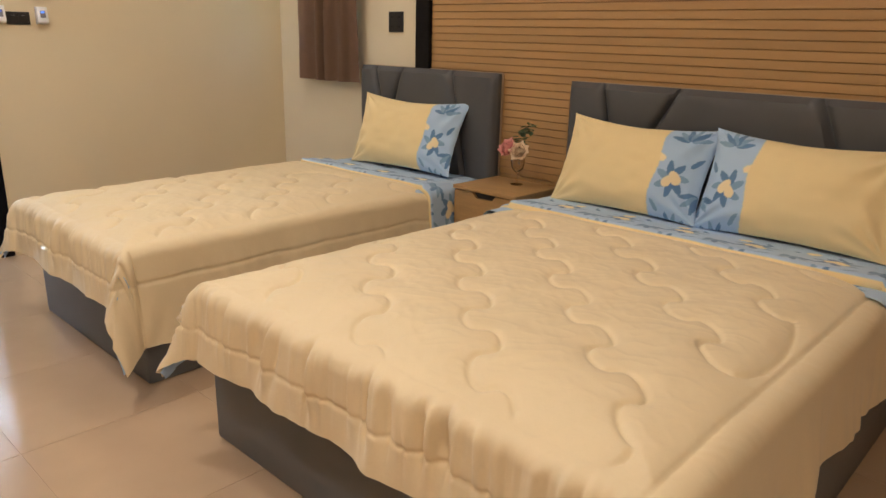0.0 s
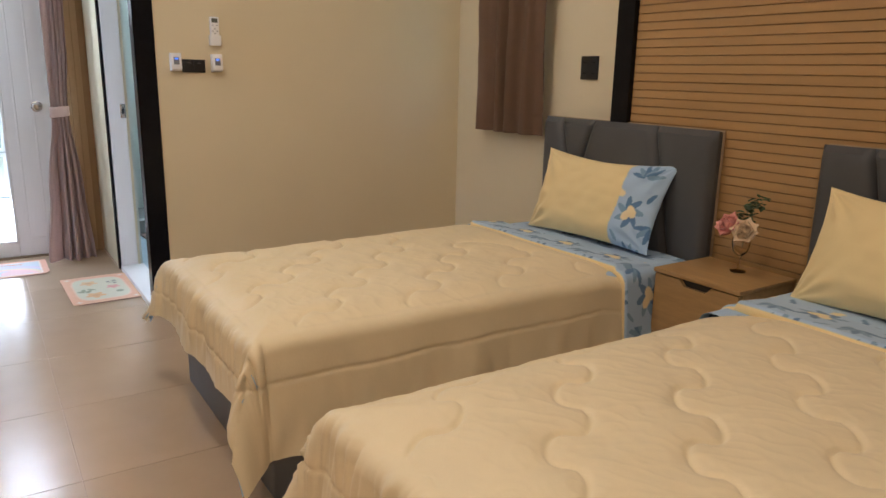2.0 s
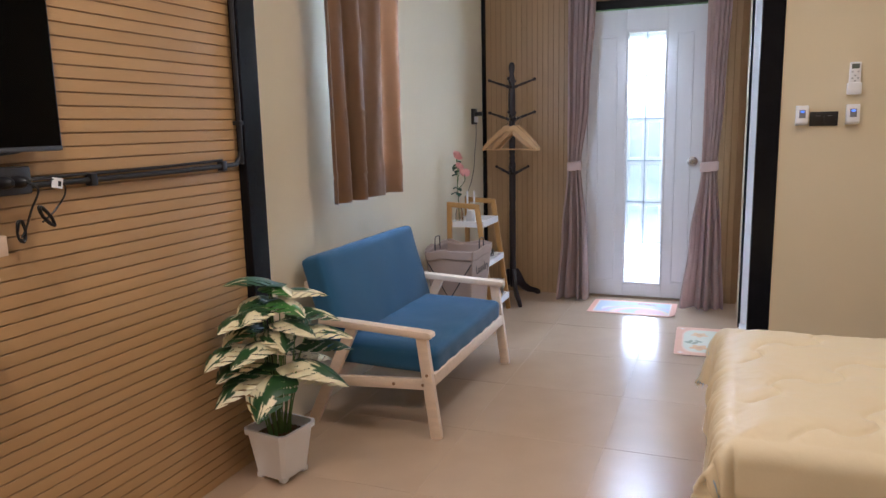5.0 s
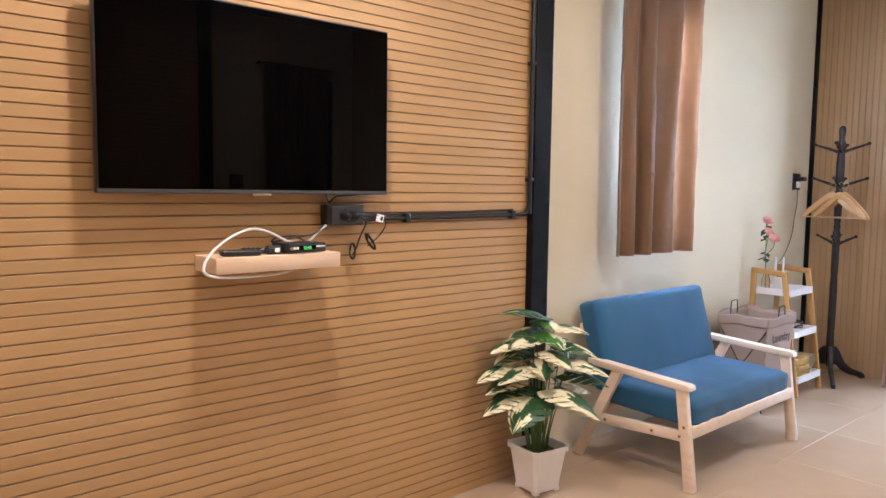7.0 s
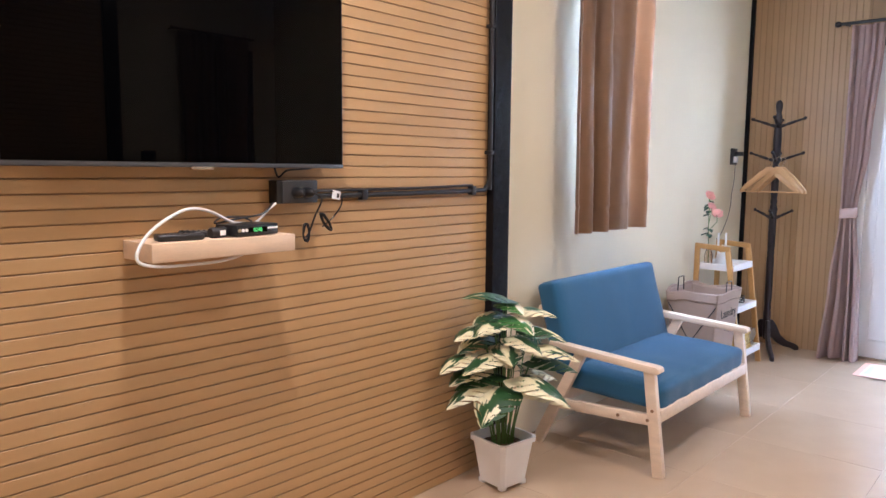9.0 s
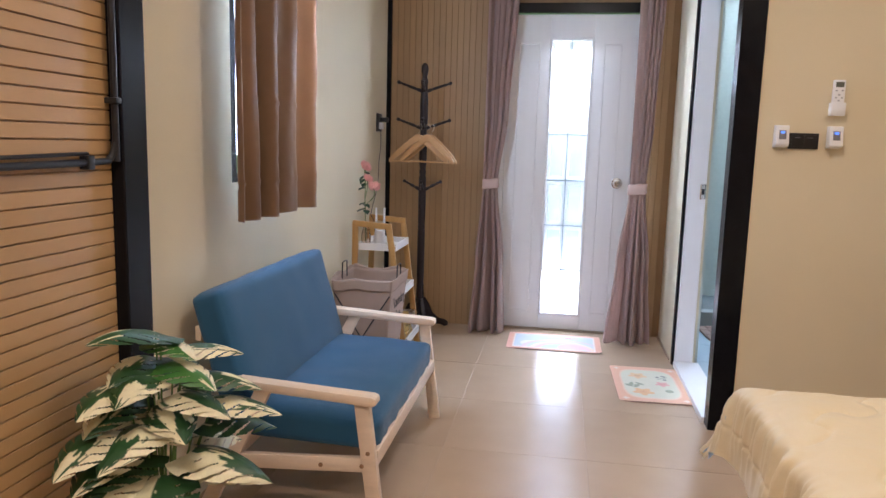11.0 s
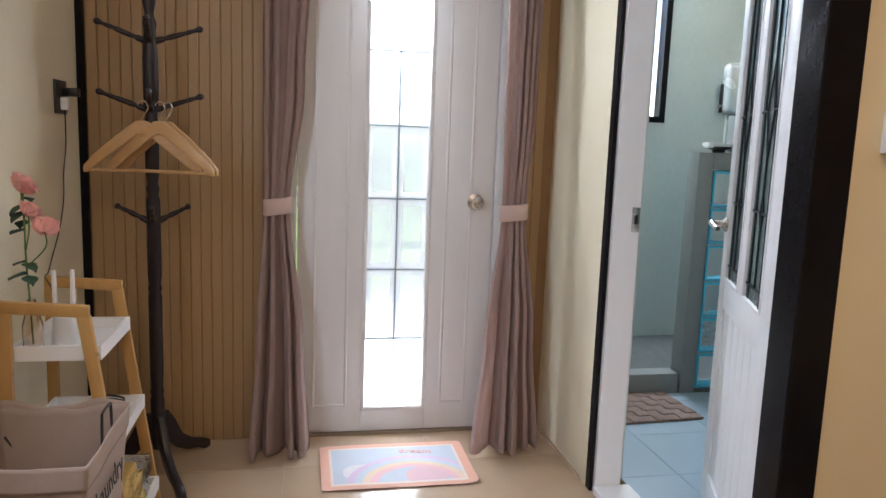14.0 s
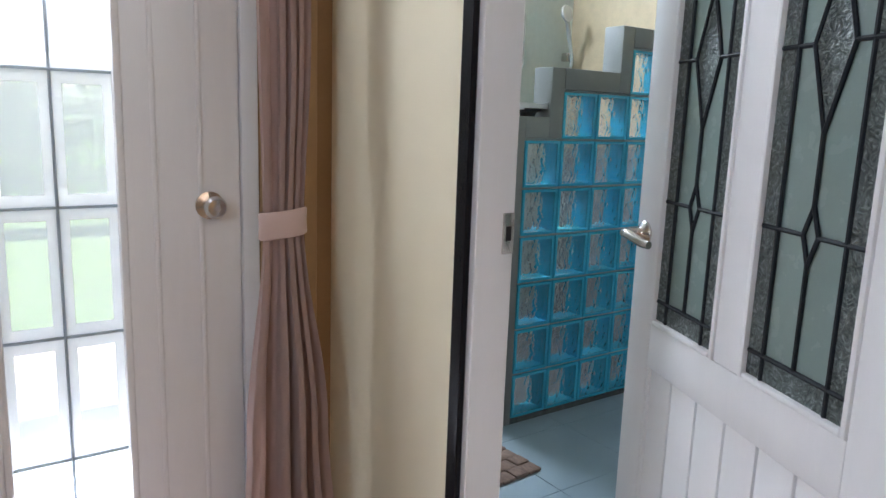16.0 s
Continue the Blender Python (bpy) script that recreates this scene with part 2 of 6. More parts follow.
def thing(name, label, category, at=None, group="", kind=""):
    ob = new(name)
    ob.empty_display_size = 0.1
    if at is not None:
        ob.matrix_world = at if isinstance(at, Matrix) else Matrix.Translation(at)
    return tagged(ob, label, category, group, kind)


def struct(name, bm, material, label, category="wall", smooth=None):
    return tagged(link(name, bm, material, None, "", smooth), label, category, kind="structure")


def box(x0, x1, y0, y1, z0, z1, bev=0.0, bm=None, seg=2, m=None):
    """A box between the given planes, with its edges rounded by bev."""
    own = bmesh.new()
    bmesh.ops.create_cube(own, size=1)
    for v in own.verts:
        v.co = Vector(((x0 + x1) / 2 + v.co.x * (x1 - x0), (y0 + y1) / 2 + v.co.y * (y1 - y0), (z0 + z1) / 2 + v.co.z * (z1 - z0)))
    if bev:
        bmesh.ops.bevel(own, geom=own.edges, offset=bev, segments=seg, affect="EDGES", profile=0.5)
    if m is not None:
        own.transform(m)
    return merge(bm, own)


def merge(bm, own):
    if bm is None:
        return own
    me = bpy.data.meshes.new("tmp")
    own.to_mesh(me)
    own.free()
    bm.from_mesh(me)
    bpy.data.meshes.remove(me)
    return bm


def lathe(profile, seg=20, bm=None, m=None):
    """A turned body: profile of (radius, height)."""
    own = bmesh.new()
    rings = []
    for r, z in profile:
        rings.append([own.verts.new((r * math.cos(2 * math.pi * i / seg), r * math.sin(2 * math.pi * i / seg), z)) for i in range(seg)])
    for a, b in zip(rings, rings[1:]):
        for i in range(seg):
            own.faces.new((a[i], a[(i + 1) % seg], b[(i + 1) % seg], b[i]))
    own.faces.new(rings[0][::-1])
    own.faces.new(rings[-1])
    if m is not None:
        own.transform(m)
    return merge(bm, own)


def rod(p0, p1, r0, r1=None, seg=10, bm=None):
    p0, p1 = Vector(p0), Vector(p1)
    d = p1 - p0
    m = Matrix.Translation(p0) @ d.to_track_quat("Z", "Y").to_matrix().to_4x4()
    return lathe([(r0, 0), (r0 if r1 is None else r1, d.length)], seg, bm, m)


def smooth_line(pts, n=8):
    """A rounded line through the points."""
    p = [Vector(q) for q in pts]
    p = [p[0] * 2 - p[1]] + p + [p[-1] * 2 - p[-2]]
    out = []
    for i in range(1, len(p) - 2):
        for k in range(n):
            t = k / n
            out.append(0.5 * (2 * p[i] + (p[i + 1] - p[i - 1]) * t + (2 * p[i - 1] - 5 * p[i] + 4 * p[i + 1] - p[i + 2]) * t * t
                              + (3 * p[i] - p[i - 1] - 3 * p[i + 1] + p[i + 2]) * t ** 3))
    return out + [p[-2]]


def tube(pts, r, seg=8, bm=None, n=8):
    """A cable or bent bar along the points; r may be a list of radii."""
    line = smooth_line(pts, n) if n else [Vector(q) for q in pts]
    own, rings, side = bmesh.new(), [], None
    for i, c in enumerate(line):
        d = (line[min(i + 1, len(line) - 1)] - line[max(i - 1, 0)]).normalized()
        if side is None:
            side = d.orthogonal().normalized()
        side = (side - d * side.dot(d)).normalized()
        up = d.cross(side)
        rr = r if not isinstance(r, (list, tuple)) else r[0] + (r[1] - r[0]) * i / (len(line) - 1)
        rings.append([own.verts.new(c + side * rr * math.cos(2 * math.pi * k / seg) + up * rr * math.sin(2 * math.pi * k / seg)) for k in range(seg)])
    for a, b in zip(rings, rings[1:]):
        for k in range(seg):
            own.faces.new((a[k], a[(k + 1) % seg], b[(k + 1) % seg], b[k]))
    own.faces.new(rings[0][::-1])
    own.faces.new(rings[-1])
    return merge(bm, own)


def sheet(fn, nu, nv, colour=None, thick=0.0):
    """A cloth-like surface fn(u, v) for u, v in 0..1; colour(u, v) gives its print."""
    own = bmesh.new()
    lay = own.verts.layers.float_color.new("print") if colour else None
    g = []
    for i in range(nu + 1):
        row = []
        for j in range(nv + 1):
            v = own.verts.new(fn(i / nu, j / nv))
            if lay is not None:
                v[lay] = (*colour(i / nu, j / nv), 1)
            row.append(v)
        g.append(row)
    for i in range(nu):
        for j in range(nv):
            own.faces.new((g[i][j], g[i + 1][j], g[i + 1][j + 1], g[i][j + 1]))
    if thick:
        bmesh.ops.solidify(own, geom=own.faces[:], thickness=thick)
    return own


def extrude_outline(pts, depth, m=None, bm=None, bev=0.0):
    """A flat outline in x and z, given depth along y."""
    own = bmesh.new()
    f = own.faces.new([own.verts.new((x, 0, z)) for x, z in pts])
    r = bmesh.ops.extrude_face_region(own, geom=[f])
    for v in r["geom"]:
        if isinstance(v, bmesh.types.BMVert):
            v.co.y += depth
    bmesh.ops.recalc_face_normals(own, faces=own.faces[:])
    if bev:
        bmesh.ops.bevel(own, geom=own.edges[:], offset=bev, segments=2, affect="EDGES", profile=0.5)
    if m is not None:
        own.transform(m)
    return merge(bm, own)


def writing(text, size, material, parent, m, name="lettering", align="CENTER"):
    cu = bpy.data.curves.new("text", "FONT")
    cu.body, cu.size, cu.align_x, cu.extrude = text, size, align, 0.0006
    tmp = bpy.data.objects.new("text", cu)
    scene.collection.objects.link(tmp)
    me = bpy.data.meshes.new_from_object(tmp.evaluated_get(bpy.context.evaluated_depsgraph_get()))
    bpy.data.objects.remove(tmp)
    me.materials.clear()
    me.materials.append(material)
    ob = new(name, me)
    ob.parent = parent
    ob.matrix_local = m
    return ob

# ---- structure ----
XD, XS, XE = -6.09, -4.43, 2.3        # door wall, switch wall, end wall behind
YW, YH = -0.81, 3.19                  # sofa wall, headboard wall
YB = 1.15                             # wall beside the bathroom door
YT, YHS = -0.75, 3.14                 # faces of the two slatted walls
PITCH = 0.0387

struct("floor", box(XD - 0.3, XE + 0.2, YW - 0.2, YH + 0.2, -0.2, -0.0015), GROUT, "beige tiled bedroom floor with pale grout", "floor")
floor_ob = bpy.data.objects["floor"]
struct("ceiling", box(XD - 0.2, XE + 0.2, YW - 0.2, YH + 0.2, CEIL, CEIL + 0.12), CEILP, "plain off-white ceiling", "ceiling")


def wall_x(name, x0, x1, y0, y1, hole=None, label="smooth cream painted wall"):
    """A wall running along x with one opening (x0, x1, z0, z1)."""
    if not hole:
        return struct(name, box(x0, x1, y0, y1, 0, CEIL), PAINT, label)
    a, b, c, d = hole
    bm = box(x0, a, y0, y1, 0, CEIL)
    box(b, x1, y0, y1, 0, CEIL, bm=bm)
    if c > 0:
        box(a, b, y0, y1, 0, c, bm=bm)
    box(a, b, y0, y1, d, CEIL, bm=bm)
    return struct(name, bm, PAINT, label)


WIN_S = (-4.3, -3.655, 1.12, 2.35)
WIN_N = (-4.2, -3.575, 1.12, 2.35)
wall_x("wall_south", XD - 0.15, -2.88, YW - 0.15, YW, WIN_S, "cream painted wall behind the sofa")
wall_x("wall_north", XS - 0.1, -2.9, YH, YH + 0.15, WIN_N, "cream painted wall beside the single bed")
struct("wall_south_slatted", box(-2.88, XE, YW - 0.15, YT - 0.006, 0, CEIL), GROOVE, "slatted wood-look wall behind the television")
struct("wall_north_slatted", box(-2.9, XE, YHS + 0.008, YH + 0.15, 0, CEIL), GROOVE, "slatted wood-look wall behind the beds")
struct("wall_east", box(XE, XE + 0.15, YW - 0.15, YH + 0.15, 0, CEIL), PAINT, "cream painted end wall")
struct("wall_switch", box(XS - 0.085, XS, 1.269, YH - 0.0, -0.1, CEIL), PAINT_WARM_LIT, "cream painted wall with light switches")

# wall by the bathroom door
DX0, DX1 = -5.43, -4.56               # bathroom door opening
bmw = box(XD - 0.15, DX0 - 0.058, YB, YB + 0.14, 0, CEIL)
box(DX0 - 0.058, -4.5175, YB + 0.02, YB + 0.118, 2.16, CEIL, bm=bmw)
struct("wall_bathroom", bmw, PAINT, "cream painted wall beside the bathroom door")

# end wall with the entrance door
DY0, DY1, DTOP = 0.03, 0.89, 2.17
bmw = box(XD - 0.15, XD - 0.004, YW, DY0 - 0.04, 0, CEIL)
box(XD - 0.15, XD - 0.004, DY1 + 0.04, YB, 0, CEIL, bm=bmw)
box(XD - 0.15, XD - 0.012, DY0 - 0.04, DY1 + 0.04, DTOP + 0.06, CEIL, bm=bmw)
struct("wall_west", bmw, GROOVE, "slatted wood-look wall round the entrance door")

# black steel posts
POSTS = [("post_south", -2.94, -2.825, YW - 0.02, YT + 0.035), ("post_north", -2.955, -2.845, YHS - 0.025, YH + 0.02),
         ("post_bathroom", -4.517, XS + 0.004, 1.165, 1.268), ("post_corner", XD - 0.04, XD + 0.012, YW - 0.01, YW + 0.03),
         ("post_jamb", DX0 - 0.058, DX0 - 0.016, YB - 0.004, YB + 0.011)]
for nm, a, b, c, d in POSTS:
    struct(nm, box(a, b, c, d, 0, CEIL, 0.004), BLACK, "black painted steel post", "post")
struct("lintel", box(XD - 0.1, XD + 0.008, DY0 - 0.02, DY1 + 0.02, DTOP + 0.004, DTOP + 0.07, 0.003), BLACK, "black steel lintel over the entrance door", "trim")
struct("baseboard", box(XD, DX0 - 0.12, YB - 0.008, YB, 0, 0.012), GROUT, "thin pale trim at the wall's foot", "trim")

# ---- entrance door ----
door = thing("door_1", "white entrance door with a tall glazed strip", "door", (XD, 0, 0), kind="structure")
GY0, GY1, GZ0, GZ1 = 0.327, 0.593, 0.122, 2.0
fr = box(-0.06, 0.005, DY0 - 0.045, DY0, 0, DTOP + 0.002, 0.004)
box(-0.06, 0.005, DY1, DY1 + 0.045, 0, DTOP + 0.002, 0.004, bm=fr)
part("door_frame", fr, WHITE, door)
lf = box(-0.045, -0.005, DY0 + 0.003, GY0 - 0.012, 0.012, DTOP - 0.004, 0.003)
box(-0.045, -0.005, GY1 + 0.012, DY1 - 0.003, 0.012, DTOP - 0.004, 0.003, bm=lf)
box(-0.045, -0.005, GY0 - 0.012, GY1 + 0.012, 0.012, GZ0 - 0.012, 0.003, bm=lf)
box(-0.045, -0.005, GY0 - 0.012, GY1 + 0.012, GZ1 + 0.012, DTOP - 0.004, 0.003, bm=lf)
part("leaf", lf, WHITE, door)
for a, b in ((GY0 - 0.014, GY0 + 0.004), (GY1 - 0.004, GY1 + 0.014)):
    part("glazing_bead", box(-0.048, 0.001, a, b, GZ0 - 0.014, GZ1 + 0.014, 0.004), WHITE, door)
for a, b in ((GZ0 - 0.014, GZ0 + 0.003), (GZ1 - 0.003, GZ1 + 0.014)):
    part("glazing_bead", box(-0.048, 0.001, GY0, GY1, a, b, 0.004), WHITE, door)
for py0, py1 in ((DY0 + 0.07, GY0 - 0.075), (GY1 + 0.075, DY1 - 0.1)):
    # raised moulding of the side panels
    mo = box(-0.005, 0.001, py0, py0 + 0.012, 0.13, 1.98, 0.003)
    box(-0.005, 0.001, py1 - 0.012, py1, 0.13, 1.98, 0.003, bm=mo)
    box(-0.005, 0.001, py0 + 0.012, py1 - 0.012, 0.13, 0.142, 0.003, bm=mo)
    box(-0.005, 0.001, py0 + 0.012, py1 - 0.012, 1.968, 1.98, 0.003, bm=mo)
    part("panel_moulding", mo, WHITE, door)
rows = 6
step = (GZ1 - GZ0) / rows
cy = (GY0 + GY1) / 2
for r in range(rows):
    for a, b in ((GY0, cy), (cy, GY1)):
        z0, z1 = GZ0 + r * step, GZ0 + (r + 1) * step
        e = 0.024
        ring = box(-0.028, -0.022, a, b, z0, z0 + 0.03)
        box(-0.028, -0.022, a, b, z1 - 0.03, z1, bm=ring)
        box(-0.028, -0.022, a, a + e, z0 + 0.03, z1 - 0.03, bm=ring)
        box(-0.028, -0.022, b - e, b, z0 + 0.03, z1 - 0.03, bm=ring)
        pn = part("pane_border", ring, FROST, door, "frosted pane border", None)
        cl = part("pane", box(-0.027, -0.023, a + e, b - e, z0 + 0.03, z1 - 0.03), HAZE, door, "hazy textured pane", None)
        pn.visible_shadow = cl.visible_shadow = False
for r in range(1, rows):
    part("glazing_bar", box(-0.032, -0.016, GY0, GY1, GZ0 + r * step - 0.003, GZ0 + r * step + 0.003, 0.001), CAME, door, "thin grey glazing bar")
part("glazing_bar", box(-0.031, -0.017, cy - 0.003, cy + 0.003, GZ0, GZ1, 0.001), CAME, door, "thin grey glazing bar")
kn = lathe([(0.036, 0), (0.036, 0.006), (0.018, 0.012), (0.013, 0.03), (0.026, 0.042), (0.029, 0.055), (0.022, 0.066), (0.01, 0.068), (0.009, 0.064), (0.004, 0.064)], 24,
           m=pose(-0.005, 0.805, 1.055, 0, 90, 0))
part("door_knob", kn, STEEL, door, "round brushed steel knob")
struct("door_sill", box(XD - 0.1, XD + 0.015, DY0 - 0.02, DY1 + 0.02, 0, 0.01, 0.002), mat("sill_wood", (0.3, 0.22, 0.15), 0.6), "brown wooden sill under the entrance door", "trim")


# ---- windows behind the short curtains ----
def window(name, hole, y0, y1, label):
    a, b, c, d = hole
    w = thing(name, label, "window", ((a + b) / 2, (y0 + y1) / 2, c), kind="structure")
    wd, h, t = (b - a) / 2, d - c, 0.03
    f = box(-wd, -wd + 0.035, -t, t, 0, h)
    box(wd - 0.07, wd, -t, t, 0, h, bm=f)
    box(-wd + 0.035, wd - 0.07, -t, t, 0, 0.035, bm=f)
    box(-wd + 0.035, wd - 0.07, -t, t, h - 0.035, h, bm=f)
    part("window_frame", f, BLACK, w)
    p = part("pane", box(-wd + 0.035, wd - 0.07, -0.003, 0.003, 0.035, h - 0.035), GLASS, w, "", None)
    p.visible_shadow = False
    return w


window("window_1", WIN_S, YW - 0.09, YW + 0.004, "black framed window behind the short curtain")
window("window_2", WIN_N, YH - 0.004, YH + 0.09, "black framed window behind the bedside curtain")

# ---- bathroom ----
BX0, BY1 = -7.5, 3.42
BF = 0.02
bmw = box(BX0 - 0.12, BX0, YB + 0.1, 1.82, 0, CEIL)
box(BX0 - 0.12, BX0, 2.42, BY1, 0, CEIL, bm=bmw)
box(BX0 - 0.12, BX0, 1.82, 2.42, 0, 1.5, bm=bmw)
box(BX0 - 0.12, BX0, 1.82, 2.42, 2.75, CEIL, bm=bmw)
struct("wall_bathroom_west", bmw, BTILE, "pale mosaic tiled bathroom wall")
struct("wall_bathroom_north", box(BX0 - 0.12, XS - 0.121, BY1, BY1 + 0.12, 1.2, CEIL), WARMT, "warm beige mosaic tiled bathroom wall")
struct("wall_bathroom_dado", box(BX0 - 0.12, XS - 0.121, BY1 - 0.003, BY1 + 0.12, 0, 1.2), CONC, "grey tiled lower part of the bathroom wall")
struct("wall_bathroom_east", box(XS - 0.14, XS - 0.121, YB + 0.15, BY1, 0, CEIL), BTILE, "pale mosaic tiled bathroom wall")
struct("wall_bathroom_south", box(BX0, DX0 - 0.07, YB + 0.141, YB + 0.155, 0, CEIL), BTILE, "pale mosaic tiled bathroom wall")
struct("floor_bathroom", box(-6.42, XS - 0.12, YB + 0.15, BY1, -0.15, BF - 0.006), GROUT, "pale blue-grey bathroom floor", "floor")
struct("floor_shower", box(BX0, -6.42, YB + 0.155, BY1, -0.15, BF + 0.02), BSTONE, "dark slate shower floor", "floor")
struct("ceiling_bathroom", box(BX0, XS - 0.14, YB + 0.155, BY1, CEIL - 0.06, CEIL - 0.005), CEILP, "plain bathroom ceiling", "ceiling")
w = thing("window_3", "black framed bathroom window onto bamboo", "window", (BX0 - 0.05, 2.12, 1.5), kind="structure")
f = box(-0.03, 0.055, -0.30, -0.26, 0, 1.25)
box(-0.03, 0.055, 0.26, 0.30, 0, 1.25, bm=f)
box(-0.03, 0.055, -0.26, 0.26, 0, 0.04, bm=f)
box(-0.03, 0.055, -0.26, 0.26, 1.21, 1.25, bm=f)
part("window_frame", f, BLACK, w)
p = part("pane", box(-0.004, 0.004, -0.26, 0.26, 0.04, 1.21), GLASS, w, "", None)
p.visible_shadow = False

# stepped glass block screen
PX, PT = -6.42, 0.10
scr = thing("shower_screen", "stepped glass block shower screen with grey tiled edge", "screen", (PX, 2.152, BF))
BP = 0.197
cols = [6, 7, 7, 8, 8, 9]


def block_mesh():
    """A hollow glass block: wavy faces in front and behind."""
    g = box(-0.012, -0.004, 0.016, BP - 0.016, 0.016, BP - 0.016, 0.002)
    box(-PT + 0.008, -PT + 0.016, 0.016, BP - 0.016, 0.016, BP - 0.016, 0.002, bm=g)
    me = bpy.data.meshes.new("glass_block")
    g.to_mesh(me)
    g.free()
    me.materials.append(BLOCK)
    e = box(-PT + 0.004, -0.001, 0.005, 0.016, 0.005, BP - 0.005)
    box(-PT + 0.004, -0.001, BP - 0.016, BP - 0.005, 0.005, BP - 0.005, bm=e)
    box(-PT + 0.004, -0.001, 0.016, BP - 0.016, 0.005, 0.016, bm=e)
    box(-PT + 0.004, -0.001, 0.016, BP - 0.016, BP - 0.016, BP - 0.005, bm=e)
    me2 = bpy.data.meshes.new("block_edge")
    e.to_mesh(me2)
    e.free()
    me2.materials.append(BLOCKE)
    return me, me2


gm, em = block_mesh()
for ci, n in enumerate(cols):
    for r in range(n):
        o = new("glass_block", gm)
        o.parent, o.location = scr, (0, ci * BP, 0.02 + r * BP)
        e = new("block_edge", em)
        e.parent = o
jo = bmesh.new()
for ci, n in enumerate(cols):
    box(-PT + 0.012, -0.012, ci * BP - 0.005, ci * BP + 0.005, 0, 0.02 + n * BP, bm=jo)
    for r in range(n + 1):
        box(-PT + 0.012, -0.012, ci * BP + 0.005, (ci + 1) * BP - 0.005, 0.02 + r * BP - 0.005, 0.02 + r * BP + 0.005, bm=jo)
part("joints", jo, JOINT, scr)
ed = box(-PT - 0.004, 0.004, -0.09, -0.005, 0, 0.02 + cols[0] * BP + 0.09, 0.003)
for i0, i1 in ((0, 1), (1, 3), (3, 5), (5, 6)):
    zt = 0.02 + cols[i0] * BP
    box(-PT - 0.004, 0.004, i0 * BP - (0.005 if i0 == 0 else -0.0), i1 * BP - (0.075 if i1 < 6 else 0), zt + 0.005, zt + 0.09, 0.003, bm=ed)
    if i1 < 6:
        box(-PT - 0.004, 0.004, i1 * BP - 0.075, i1 * BP - 0.004, zt + 0.005, 0.02 + cols[i1] * BP + 0.09, 0.003, bm=ed)
part("edge_border", ed, CONC, scr, "grey tiled border")
struct("shower_curb", box(PX - PT, PX + 0.004, YB + 0.156, 2.048, BF - 0.01, 0.13, 0.004), CONC, "grey tiled shower curb", "curb")

# bathroom door, ajar
HX, HY, ANG = -4.56, 1.245, 180 - 23.7
bd = thing("door_2", "white half-glazed bathroom door standing ajar", "door", pose(HX, HY, BF + 0.005, 0, 0, ANG), kind="structure")
W, T = 0.815, 0.036
GP = 0.025                            # depth of the panes in the leaf
GL = [(0.130, 0.390), (0.470, 0.716)]
BZ0, BZ1, BH = 0.845, 1.93, 2.10
st = [(0.0, 0.130, 0, BH), (0.716, W, 0, BH), (0.390, 0.470, BZ0, BZ1), (0.130, 0.716, 0.0, 0.14), (0.130, 0.716, BZ0 - 0.10, BZ0), (0.130, 0.716, BZ1, BH)]
for a, b, c, d in st:
    part("stile" if d - c > 1 else "rail", box(a, b, 0, T, c, d, 0.004), WHITE, bd)
n = 6
for i in range(n):
    a, b = 0.130 + i * 0.586 / n, 0.130 + (i + 1) * 0.586 / n
    part("plank", box(a + 0.003, b - 0.003, 0.007, T - 0.007, 0.14, BZ0 - 0.10, 0.004), WHITE, bd)
for a, b in ((0.130, 0.716),):
    bead = box(a, a + 0.012, 0.001, T - 0.001, 0.14, BZ0 - 0.10, 0.004)
    box(b - 0.012, b, 0.001, T - 0.001, 0.14, BZ0 - 0.10, 0.004, bm=bead)
    part("panel_bead", bead, WHITE, bd)
TEXG = frosted("patterned_grey_glass", (0.22, 0.26, 0.25), 0.3)
for nd in TEXG.node_tree.nodes:
    if nd.type == "BUMP":
        nd.inputs["Strength"].default_value, nd.inputs["Distance"].default_value = 1.0, 0.02
    if nd.type == "TEX_NOISE":
        nd.inputs["Scale"].default_value, nd.inputs["Distortion"].default_value = 55, 3.0
    if nd.type == "MAP_RANGE" and nd.inputs[3].default_value > 0.5:
        nd.inputs[3].default_value, nd.inputs[4].default_value = 0.25, 1.8
